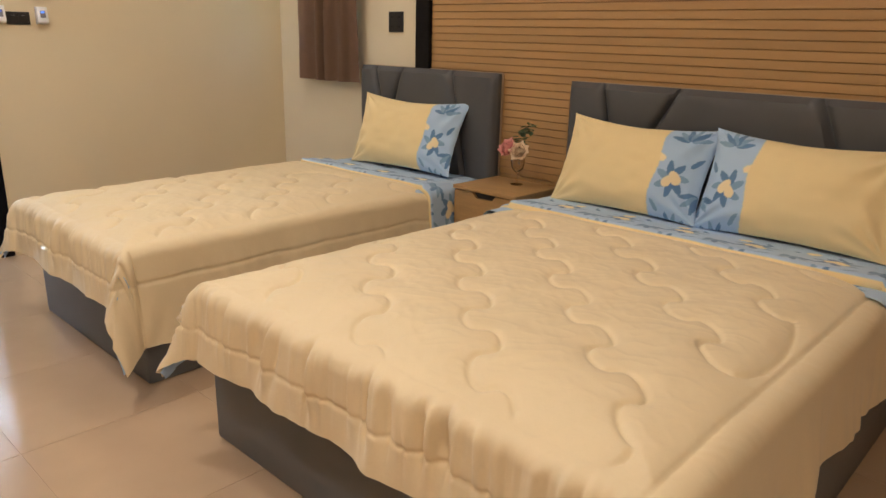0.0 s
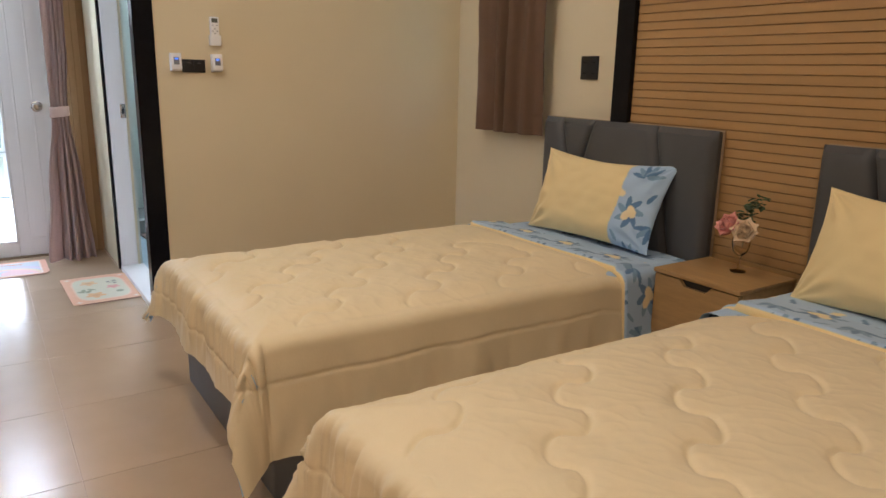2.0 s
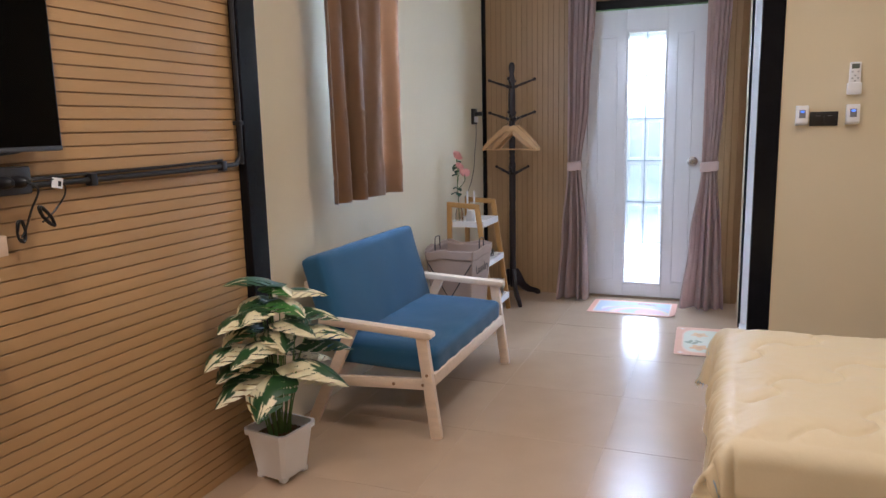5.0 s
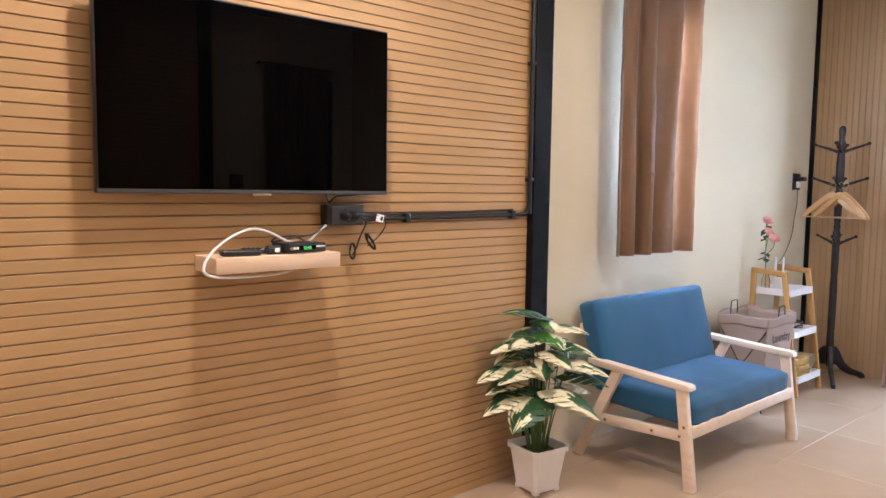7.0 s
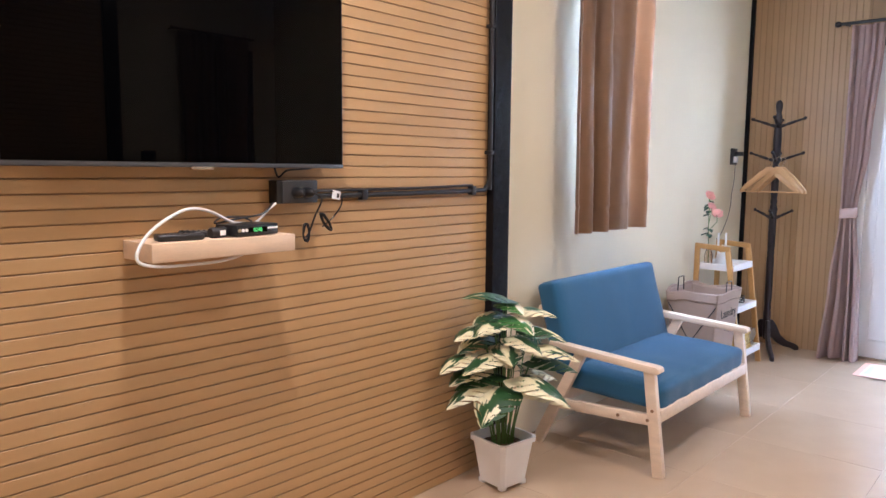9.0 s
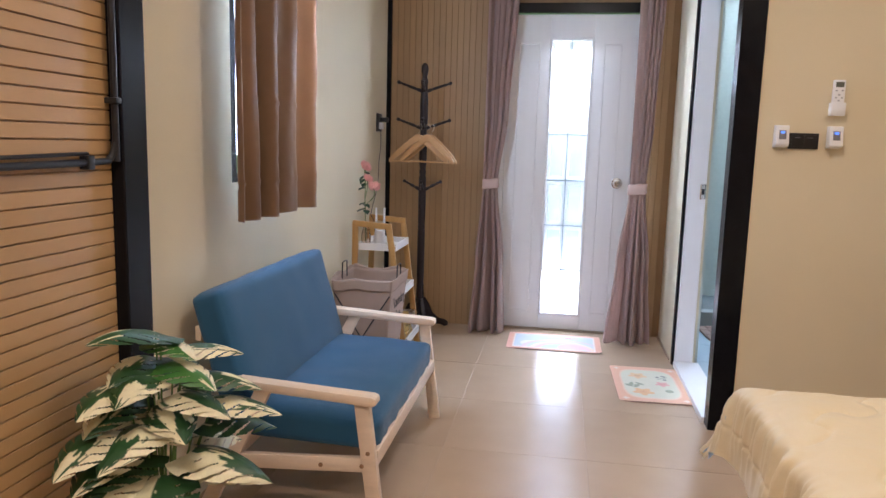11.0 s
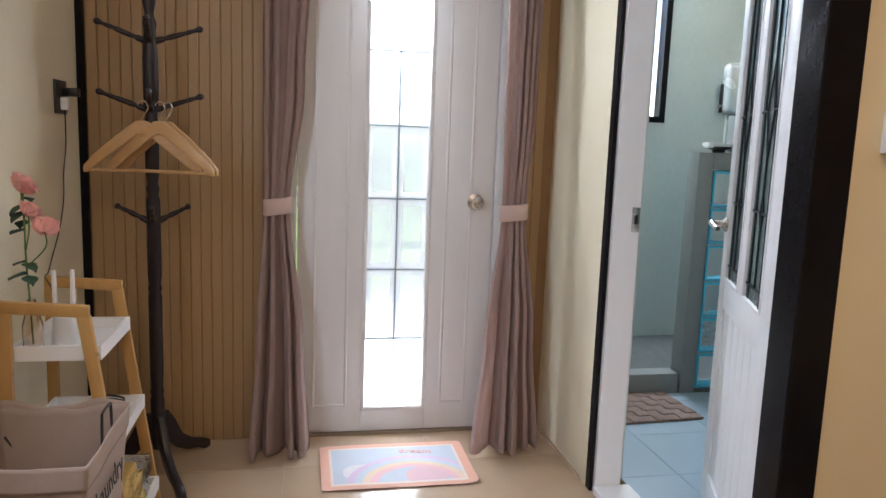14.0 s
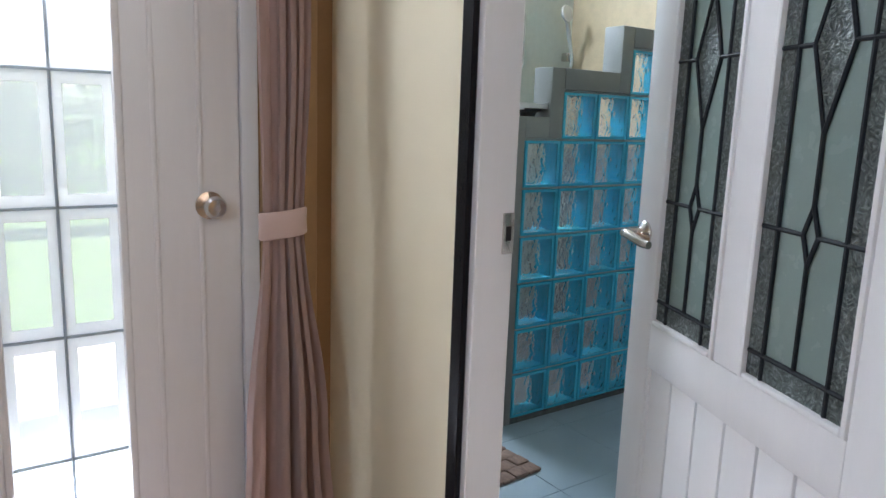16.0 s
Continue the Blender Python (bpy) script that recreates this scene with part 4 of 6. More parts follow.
va = thing("flower_vase", "smoky stemmed glass with a pink and a peach rose", "vase", (-2.06, 2.99, NZ))
part("goblet", lathe([(0.032, 0), (0.032, 0.003), (0.006, 0.008), (0.004, 0.05), (0.008, 0.062), (0.03, 0.085), (0.036, 0.12), (0.031, 0.145),
                      (0.029, 0.145), (0.033, 0.12), (0.027, 0.088), (0.004, 0.068)], 24), AMBER, va, "smoky stemmed goblet")
rose(va, Matrix.Translation((-0.036, -0.03, 0.182)) @ pose(0, 0, 0, 50, -15, 0), 0.056, ROSEP, 1)
rose(va, Matrix.Translation((0.036, -0.032, 0.172)) @ pose(0, 0, 0, 55, 20, 0), 0.056, ROSEC, 2)
sprig = tube([(0, 0.01, 0.1), (0.005, 0.02, 0.2), (0.03, 0.02, 0.27), (0.06, 0.02, 0.295)], 0.0018, 6)
rr = random.Random(5)
for k in range(70):
    t_ = rr.random()
    base = Vector((rr.uniform(-0.03, 0.02) + 0.07 * t_ * t_, 0.02 + rr.uniform(-0.02, 0.02), 0.18 + 0.135 * t_))
    leaflet(sprig, base, (rr.uniform(-1, 1), rr.uniform(-1, 0.6), rr.uniform(-0.3, 0.8)), rr.uniform(0.018, 0.03), 0.6)
part("sprig", sprig, mat("grey_green_leaf", (0.11, 0.16, 0.09), 0.6, var=0.25, scale=40), va, "small green leafy sprig")


# ---- curtains ----
def pleated(y_of, w_of, x_of, depth_of, z0, z1, folds, seed, n_=200, m=60, square=0.0):
    """A hanging cloth along y with soft pleats; centre, width and pleat depth change with height."""
    def at(u, v):
        z = z0 + (z1 - z0) * v
        ph = 2 * math.pi * folds * (u + 0.07 * math.sin(6.3 * u + seed) + 0.022 * math.sin(17 * u + 2 * seed) + 0.012 * math.sin(v * 5 + u * 9 + seed))
        y = y_of(z) + (u - 0.5) * w_of(z) + 0.004 * math.sin(2 * ph)
        d = depth_of(z) * (0.75 + 0.25 * math.sin(u * 11 + seed))
        if square:
            wave = math.tanh(square * (math.sin(ph) + 0.25 * math.sin(0.5 * ph + seed))) / math.tanh(square)
            # creases pressed across the cloth where it was folded
            for zc in (1.13, 1.42, 1.71, 2.0):
                wave += 0.16 * math.exp(-((z - zc - 0.012 * math.sin(ph)) / 0.007) ** 2) * (0.5 + noise.noise((u * 6, zc * 3, seed)))
            wave += 0.12 * noise.noise((u * 7 + z * 2, z * 6, seed)) + 0.07 * noise.noise((u * 16 - z * 5, z * 22, seed + 2))
        else:
            # round lobes with narrow creases between them
            wave = 2 * abs(math.sin(ph / 2)) ** 0.75 - 1 + 0.35 * math.sin(0.37 * ph + seed)
        return (x_of(z) + d * wave + 0.003 * noise.noise((u * 8, z * 4, seed)), y, z)
    return sheet(at, n_, m, None, 0.0025)


def ease(z, pts):
    for (a, p), (b, q) in zip(pts, pts[1:]):
        if z <= b:
            t_ = max(0, (z - a) / (b - a))
            t_ = t_ * t_ * (3 - 2 * t_)
            return p + (q - p) * t_
    return pts[-1][1]


def tied_curtain(yc, wc, xo, label, seed):
    c = thing("curtain", label, "curtain", (0, 0, 0), "tied curtains at the entrance door")
    xc = [(z, XD + o) for z, o in xo]
    xt = ease(1.03, xc)
    part("cloth", pleated(lambda z: ease(z, yc), lambda z: ease(z, wc), lambda z: ease(z, xc),
                          lambda z: ease(z, [(0, 0.062), (0.6, 0.046), (0.94, 0.02), (1.0, 0.009), (1.06, 0.009), (1.12, 0.015), (1.35, 0.019), (2.3, 0.023)]), 0.015, 2.30, 4.0, seed), CURT, c, "", 180)
    yb, wb = ease(1.03, yc), ease(1.03, wc) / 2 + 0.006
    bm = bmesh.new()
    ring = []
    for z, g in ((0.995, -0.003), (1.0, 0.002), (1.03, 0.0), (1.058, 0.002), (1.063, -0.003)):
        ring.append([bm.verts.new((xt + (0.026 + g) * math.cos(2 * math.pi * k / 28), yb + (wb + g) * math.sin(2 * math.pi * k / 28), z + 0.006 * math.sin(2 * math.pi * k / 28))) for k in range(28)])
    for a, b in zip(ring, ring[1:]):
        for k in range(28):
            bm.faces.new((a[k], a[(k + 1) % 28], b[(k + 1) % 28], b[k]))
    part("tie_band", bm, CURT, c, "cloth tie-back band", 60)
    return c


tied_curtain([(0.0, -0.03), (0.5, -0.03), (1.03, -0.045), (1.5, -0.02), (2.3, 0.0)], [(0, 0.24), (0.5, 0.185), (1.03, 0.10), (1.5, 0.155), (2.3, 0.20)], [(0.0, 0.20), (0.5, 0.15), (1.02, 0.105), (2.3, 0.10)], "dusty rose floor-length curtain tied back beside the door", 0.4)
tied_curtain([(0.0, 0.905), (0.5, 0.915), (1.03, 0.925), (1.5, 0.94), (2.3, 0.955)], [(0, 0.30), (0.5, 0.22), (1.03, 0.11), (1.5, 0.14), (2.3, 0.165)], [(0.0, 0.26), (0.5, 0.225), (1.03, 0.19), (1.6, 0.16), (2.3, 0.115)], "dusty rose floor-length curtain tied back near the bathroom", 2.2)
cr = thing("curtain_rod", "dark curtain rod over the entrance door", "curtain rod", (0, 0, 0))
part("rod", rod((XD + 0.10, -0.18, 2.32), (XD + 0.10, 1.12, 2.32), 0.011), BLKP, cr)
for y in (-0.19, 1.13):
    part("finial", lathe([(0.004, -0.022), (0.016, -0.016), (0.021, 0), (0.016, 0.016), (0.004, 0.022)], 14, m=pose(XD + 0.10, y, 2.32, 90, 0, 0)), DARKW, cr)
for y in (-0.14, 1.09):
    part("bracket", tube([(XD, y, 2.32), (XD + 0.05, y, 2.318), (XD + 0.10, y, 2.308)], 0.006), BLKP, cr)


def short_curtain(x0, x1, y, cloth, label, seed, s):
    c = thing("curtain", label, "curtain", (0, 0, 0), "short window curtains")
    bm = pleated(lambda z: 0, lambda z: (x1 - x0) * ease(z, [(1.0, 0.97), (2.45, 1.03)]), lambda z: 0, lambda z: ease(z, [(1.0, 0.040), (1.6, 0.036), (2.45, 0.035)]), 1.0, 2.42, 4.0, seed, 200, 170, 2.4)
    bm.transform(Matrix(((0, 1, 0, (x0 + x1) / 2), (s, 0, 0, y), (0, 0, 1, 0), (0, 0, 0, 1))))
    # Unseen pale lining, added behind the middle to bounce window light onto the wall.
    lining = bm.copy()
    for v in lining.verts:
        v.co.y -= 0.007 * s
    bmesh.ops.delete(lining, geom=[v for v in lining.verts if abs(v.co.x - (x0 + x1) / 2) > 0.34 * (x1 - x0)], context="VERTS")
    part("cloth", bm, cloth, c, "", 180)
    part("lining", lining, BOUNCE_LINING, c, "unseen pale lining added to bounce window light", 180)
    part("rod", rod((x0 - 0.08, y, 2.43), (x1 + 0.08, y, 2.43), 0.010), BLKP, c, "dark curtain rod")
    for x in (x0 - 0.05, x1 + 0.05):
        part("bracket", tube([(x, YW if s > 0 else YH, 2.43), (x, (y + (YW if s > 0 else YH)) / 2, 2.43), (x, y, 2.425)], 0.006), BLKP, c)


short_curtain(-4.09, -3.37, -0.66, SATIN, "bronze satin curtain hanging over the window by the sofa", 1.1, 1)
short_curtain(-4.07, -3.45, 3.09, BROWNC, "brown curtain hanging over the window beside the single bed", 3.0, -1)


# ---- sofa ----
def bar(p0, p1, w_, t_, axis=(1, 0, 0), bev=0.004):
    """A squared wooden bar from p0 to p1; t_ along the given axis, w_ across."""
    p0, p1 = Vector(p0), Vector(p1)
    d = p1 - p0
    z = d.normalized()
    x = Vector(axis)
    x = (x - z * x.dot(z)).normalized()
    y = z.cross(x)
    m = Matrix((x, y, z)).transposed().to_4x4()
    m.translation = p0
    return box(-t_ / 2, t_ / 2, -w_ / 2, w_ / 2, 0, d.length, bev, m=m)


sofa = thing("sofa", "two-seat sofa with pale wooden frame and blue cushions", "sofa", (0, 0, 0))
for x, o in ((-3.225, 1), (-4.285, -1)):
    arm = [(-0.115, 0.478), (-0.13, 0.484), (-0.30, 0.492), (-0.66, 0.512), (-0.665, 0.48), (-0.30, 0.462), (-0.125, 0.452), (-0.112, 0.46)]
    bm = extrude_outline(arm, 0.056, pose(x - 0.028, 0, 0, 0, 0, -90) @ Matrix.Diagonal((-1, 1, 1, 1)), bev=0.003)
    part("armrest", bm, PINE, sofa)
    part("front_leg", bar((x, -0.165, 0.462), (x, -0.105, 0.0), 0.05, 0.032), PINE, sofa)
    part("back_leg", bar((x, -0.50, 0.475), (x, -0.73, 0.0), 0.05, 0.032), PINE, sofa)
    part("side_rail", bar((x - 0.004 * o, -0.14, 0.245), (x - 0.004 * o, -0.64, 0.215), 0.05, 0.026), PINE, sofa)
    for y, z in ((-0.14, 0.29), (-0.16, 0.245), (-0.30, 0.236), (-0.56, 0.222), (-0.60, 0.497)):
        part("screw_cap", lathe([(0.0075, 0), (0.0075, 0.004), (0.005, 0.005)], 10, m=pose(x + 0.0145 * o, y, z, 0, 90 * o, 0)), mat("screw_cap", (0.3, 0.17, 0.09), 0.5), sofa)
part("front_rail", bar((-3.24, -0.125, 0.262), (-4.27, -0.125, 0.262), 0.055, 0.024, (0, 1, 0)), PINE, sofa)
part("rear_rail", bar((-3.24, -0.62, 0.235), (-4.27, -0.62, 0.235), 0.05, 0.024, (0, 1, 0)), PINE, sofa)
part("top_rail", bar((-3.24, -0.74, 0.64), (-4.27, -0.74, 0.64), 0.05, 0.022, (0, 1, 0)), PINE, sofa)
for x in (-3.45, -3.75, -4.06):
    part("seat_slat", box(x - 0.03, x + 0.03, -0.61, -0.135, 0.255, 0.268), PINE, sofa)


def cushion(m, hx, hy, hz, crown, seed, name):
    """A box cushion with rounded edges, crowned faces and puckers along the front seam."""
    bm = box(-hx, hx, -hy, hy, -hz, hz)
    bmesh.ops.subdivide_edges(bm, edges=bm.edges[:], cuts=22, use_grid_fill=True)
    rad = 0.03
    for v in bm.verts:
        p = v.co.copy()
        q = Vector((max(-hx + rad, min(hx - rad, p.x)), max(-hy + rad, min(hy - rad, p.y)), max(-hz + rad, min(hz - rad, p.z))))
        n_ = (p - q).normalized() if (p - q).length > 1e-6 else Vector((0, 0, 0))
        v.co = q + n_ * rad
        fx, fy = 1 - abs(p.x / hx) ** 2, 1 - abs(p.y / hy) ** 2
        v.co.z += math.copysign(crown * max(0, fx) ** 0.5 * max(0, fy) ** 0.5, p.z) if abs(p.z) > hz * 0.9 else 0
        v.co += n_ * (0.003 * noise.noise(p * 9 + Vector((seed, 0, 0))))
        if p.y > hy * 0.98:
            v.co.y += 0.004 * math.sin(p.x * 70 + 2 * math.sin(p.x * 19)) * (0.5 - 0.5 * p.z / hz)
    bm.transform(m)
    return part(name, bm, BLUE, sofa, "blue upholstered cushion", 180)


cushion(pose(-3.755, -0.375, 0.335, -2, 0, 0), 0.50, 0.255, 0.056, 0.012, 1, "seat_cushion")
cushion(pose(-3.755, -0.655, 0.565, -74, 0, 0), 0.525, 0.225, 0.056, 0.010, 2, "back_cushion")


# ---- potted plant ----
pl = thing("potted_plant", "variegated artificial monstera in a white square pot", "plant", pose(-2.735, -0.575, 0, 0, 0, -8))
pot = bmesh.new()
prof = [(0.066, 0.012), (0.088, 0.185), (0.097, 0.187), (0.098, 0.207), (0.088, 0.207), (0.082, 0.17)]
rings = []
for r_, z in prof:
    ring = []
    for k in range(4):
        a = math.pi / 4 + k * math.pi / 2
        for da in (-0.1, 0.1):
            ring.append(pot.verts.new((r_ * 1.414 * math.cos(a + da) * 0.985, r_ * 1.414 * math.sin(a + da) * 0.985, z)))
    rings.append(ring)
for a, b in zip(rings, rings[1:]):
    for k in range(8):
        pot.faces.new((a[k], a[(k + 1) % 8], b[(k + 1) % 8], b[k]))
pot.faces.new(rings[0][::-1])
part("pot", pot, POTW, pl, "white ribbed plastic pot", 30)
for k in range(4):
    for o in (-0.032, -0.011, 0.011, 0.032):
        p0, p1 = Matrix.Rotation(k * math.pi / 2, 4, "Z") @ Vector((0.0695, o, 0.04)), Matrix.Rotation(k * math.pi / 2, 4, "Z") @ Vector((0.0845, o * 1.15, 0.16))
        part("rib", rod(p0, p1, 0.0035, seg=6), POTW, pl)
    a = math.pi / 4 + k * math.pi / 2
    part("foot", box(-0.014, 0.014, -0.014, 0.014, 0, 0.02, 0.003, m=Matrix.Translation((0.08 * math.cos(a), 0.08 * math.sin(a), 0))), PVC, pl)
so = sheet(lambda u, v: ((u - 0.5) * 0.165, (v - 0.5) * 0.165, 0.172 + 0.008 * noise.noise((u * 14, v * 14, 0))), 24, 24)
part("soil", so, SOIL, pl, "brown bark chips", 180)


def monstera(base, tip, size, d, lift, seed, top=False):
    """One leaf on its stalk: heart-shaped, split at the edge, drooping, half of it cream."""
    rnd = random.Random(seed)
    base, tip = Vector(base), Vector(tip)
    st_ = tube([base, base.lerp(tip, 0.5) + Vector((0, 0, 0.05)), tip], [0.0035, 0.0025], 6, None, 6)
    sk = part("stalk", st_, STEM, pl)
    d = Vector((d[0], d[1], 0)).normalized()
    s = Vector((-d.y, d.x, 0))
    up = Vector((0, 0, 1))
    cream_side = rnd.choice((-1, 1))
    nu, nv = 40, 44
    bm = bmesh.new()
    lay = bm.verts.layers.float_color.new("print")
    g = {}
    for i in range(nu + 1):
        for j in range(nv + 1):
            a, t_ = 2 * i / nu - 1, j / nv
            half = 0.46 * (math.sin(math.pi * min(1, (t_ * 0.93 + 0.07)) ** 0.62)) ** 0.8
            y_ = a * half
            x_ = t_ - 0.16 * abs(a) ** 2 * (1 - t_) * 1.6
            droop = -0.55 * t_ * t_ - 0.22 * abs(a) ** 1.6 * half * 2
            p = tip + (d * x_ + s * y_ + up * (lift * t_ + droop * 0.8 + 0.01 * noise.noise((a * 3, t_ * 4, seed)))) * size
            v = bm.verts.new(p)
            fl = noise.noise((a * 2.2 + seed, t_ * 2.0, 0.3)) + 0.75 * a * cream_side + 0.12
            vein = noise.noise((a * 9 + seed * 3, t_ * 3.5 - abs(a) * 2.5, 1.7))
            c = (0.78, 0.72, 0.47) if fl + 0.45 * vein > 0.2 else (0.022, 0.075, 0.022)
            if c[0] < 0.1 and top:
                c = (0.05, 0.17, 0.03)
            v[lay] = (*c, 1)
            g[i, j] = v
    for i in range(nu):
        for j in range(nv):
            a, t_ = abs(2 * (i + 0.5) / nu - 1), (j + 0.5) / nv
            # slits between the lobes
            k = (t_ + 0.30 * a) * 5.2 + 0.3
            if a > 0.38 and abs(k - round(k)) < 0.085 * (a - 0.2) * 2.2 and 0.15 < t_ < 0.93:
                continue
            bm.faces.new((g[i, j], g[i + 1, j], g[i + 1, j + 1], g[i, j + 1]))
    for v in [v for v in bm.verts if not v.link_faces]:
        bm.verts.remove(v)
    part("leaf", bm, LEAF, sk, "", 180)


rnd = random.Random(11)
# out to the side (along the sofa), out into the room, height of the leaf's foot, length, lift
LEAVES = [(0.01, 0.02, 0.70, 0.16, 0.55, -1, 0.5), (-0.05, 0.02, 0.655, 0.13, 0.25, 1, 0.2), (-0.02, 0.05, 0.63, 0.13, 0.1, 0.5, 1), (0.03, -0.01, 0.635, 0.13, 0.2, -1, 0.1),
          (0.08, 0.03, 0.585, 0.15, 0.25, -1, 0.4), (0.10, -0.02, 0.545, 0.14, 0.1, -1, 0.1), (-0.08, 0.03, 0.585, 0.14, 0.1, 1, 0.4), (-0.03, 0.08, 0.56, 0.13, 0.1, 0.7, 1),
          (0.05, 0.07, 0.485, 0.15, 0.1, -0.7, 0.8), (0.12, 0.0, 0.43, 0.15, 0.1, -1, 0.15), (-0.10, 0.02, 0.46, 0.16, 0.1, 1, 0.1), (-0.06, 0.07, 0.40, 0.18, 0.05, 0.8, 0.7),
          (0.02, 0.10, 0.36, 0.18, -0.1, -0.4, 1), (0.02, -0.06, 0.60, 0.14, 0.2, -0.2, -1), (-0.05, -0.06, 0.52, 0.15, 0.2, 0.6, -0.7), (0.06, -0.05, 0.48, 0.15, 0.2, -0.6, -0.7),
          (0.0, 0.04, 0.52, 0.14, 0.1, 0.1, 1), (-0.02, -0.05, 0.42, 0.16, 0.1, 0.2, -1), (0.05, 0.03, 0.40, 0.15, 0.1, -0.8, 0.5), (-0.07, -0.02, 0.39, 0.14, 0.1, 1, -0.4), (0.0, 0.02, 0.68, 0.11, 0.2, 0.4, 0.8),
          (0.14, 0.04, 0.485, 0.15, 0.1, -1, 0.5), (0.09, 0.06, 0.37, 0.15, -0.1, -0.8, 0.7), (-0.11, 0.05, 0.52, 0.15, 0.1, 1, 0.4), (0.04, 0.06, 0.61, 0.13, 0.2, -0.6, 0.9), (-0.09, 0.04, 0.35, 0.15, 0.0, 1, 0.5)]
for k, (side, fwd, lz, ls, lift, ds, df) in enumerate(LEAVES):
    side, fwd, lz = side * 1.15, fwd * 1.15, lz * 1.03 + 0.01
    lx, ly = 0.75 * side + 0.60 * fwd, -0.66 * side + 0.70 * fwd
    if ly < -0.05:
        ly = -0.05
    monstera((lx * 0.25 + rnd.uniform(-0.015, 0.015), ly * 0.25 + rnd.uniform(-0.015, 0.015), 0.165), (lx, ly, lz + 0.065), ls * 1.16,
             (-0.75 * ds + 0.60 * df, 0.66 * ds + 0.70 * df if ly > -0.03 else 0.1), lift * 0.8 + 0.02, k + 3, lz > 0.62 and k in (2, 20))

# ---- television ----
tv = thing("television", "large black flat-screen television on the slatted wall", "television", (0, 0, 0))
TX0, TX1, TZ0, TZ1 = -1.962, -0.948, 1.308, 1.902
part("bezel", box(TX0, TX1, YT + 0.045, YT + 0.072, TZ0, TZ1, 0.004), BLKP, tv)
part("screen", box(TX0 + 0.006, TX1 - 0.006, YT + 0.0722, YT + 0.0735, TZ0 + 0.014, TZ1 - 0.006), SCREEN, tv, "glossy black screen", None)
part("bottom_bar", box(TX0 + 0.002, TX1 - 0.002, YT + 0.0724, YT + 0.0742, TZ0 + 0.001, TZ0 + 0.012, 0.0006), mat("dark_grey_bar", (0.05, 0.05, 0.055), 0.4), tv, "dark grey lower bezel")
part("badge", box(-1.485, -1.42, YT + 0.06, YT + 0.075, TZ0 - 0.006, TZ0 + 0.002, 0.001), STEEL, tv, "small silver badge")
part("back_housing", box(TX0 + 0.2, TX1 - 0.2, YT + 0.022, YT + 0.046, TZ0 + 0.08, TZ1 - 0.14, 0.01), BLKP, tv)
part("wall_bracket", box(-1.65, -1.25, YT, YT + 0.023, 1.45, 1.7, 0.002), BLACK, tv)

# ---- floating shelf and what lies on it ----
SX0, SX1, SY, SZ0, SZ1 = -1.697, -1.255, -0.588, 1.064, 1.113
sh = thing("floating_shelf", "pale wooden floating shelf under the television", "shelf", (0, 0, 0))
part("board", box(SX0, SX1, YT, SY, SZ0, SZ1, 0.0015), ASH, sh)
sb = thing("set_top_box", "black set-top box with green digits on the shelf", "set-top box", pose(-1.575, -0.655, SZ1, 0, 0, 186))
part("case", box(-0.075, 0.075, -0.05, 0.045, 0.003, 0.034, 0.003), BLKP, sb)
dsp = part("display", box(-0.036, 0.032, -0.0512, -0.0502, 0.012, 0.026), SCREEN, sb, "dark display window", None)
writing("0240", 0.016, LEDG, dsp, pose(-0.002, -0.0516, 0.0135, 90, 0, 0), "digits")
for k in range(5):
    part("button", lathe([(0.0032, 0), (0.0032, 0.002)], 10, m=pose(0.038 + 0.0075 * k, -0.05, 0.022, 90, 0, 0)), PVC, sb, "round white button")
for k in range(2):
    part("button", lathe([(0.005, 0), (0.005, 0.002)], 12, m=pose(-0.054 + 0.012 * k, -0.05, 0.019, 90, 0, 0)), PVC, sb, "round white button")
part("usb_port", lathe([(0.006, 0), (0.006, 0.003)], 12, m=pose(-0.067, -0.05, 0.019, 90, 0, 0)), STEEL, sb)


def remote(m, l, w_, label, white=False):
    o = thing("remote_control", label, "remote control", m, "remote controls")
    part("case", box(-l / 2, l / 2, -w_ / 2, w_ / 2, 0, 0.018, 0.007, seg=3), PVC if white else BLKP, o)
    for i in range(int(l / 0.016)):
        for j in (-0.011, 0, 0.011):
            part("key", box(-l / 2 + 0.012 + i * 0.0145 - 0.003, -l / 2 + 0.012 + i * 0.0145 + 0.003, j - 0.003, j + 0.003, 0.0175, 0.0192), mat("rubber_key", (0.08, 0.08, 0.085), 0.6) if i else STEEL, o)
    return o


remote(pose(-1.355, -0.635, SZ1 + 0.001, 0, 0, 170), 0.125, 0.042, "black remote control lying on the shelf")
remote(pose(-1.445, -0.685, SZ1 + 0.001, 0, 0, 150), 0.12, 0.04, "black remote control beside the set-top box")
wm = thing("microphone_dongle", "small black plug with a pale sticker on the shelf", "adapter", pose(-1.475, -0.64, SZ1 + 0.012, 0, 0, 190))
part("body", lathe([(0.012, -0.03), (0.015, -0.026), (0.015, 0.02), (0.011, 0.028)], 16, m=pose(0, 0, 0.003, 0, 90, 0)), BLKP, wm)
part("sticker", box(-0.008, 0.012, -0.0156, -0.0148, -0.005, 0.009), PVC, wm, "pale sticker")

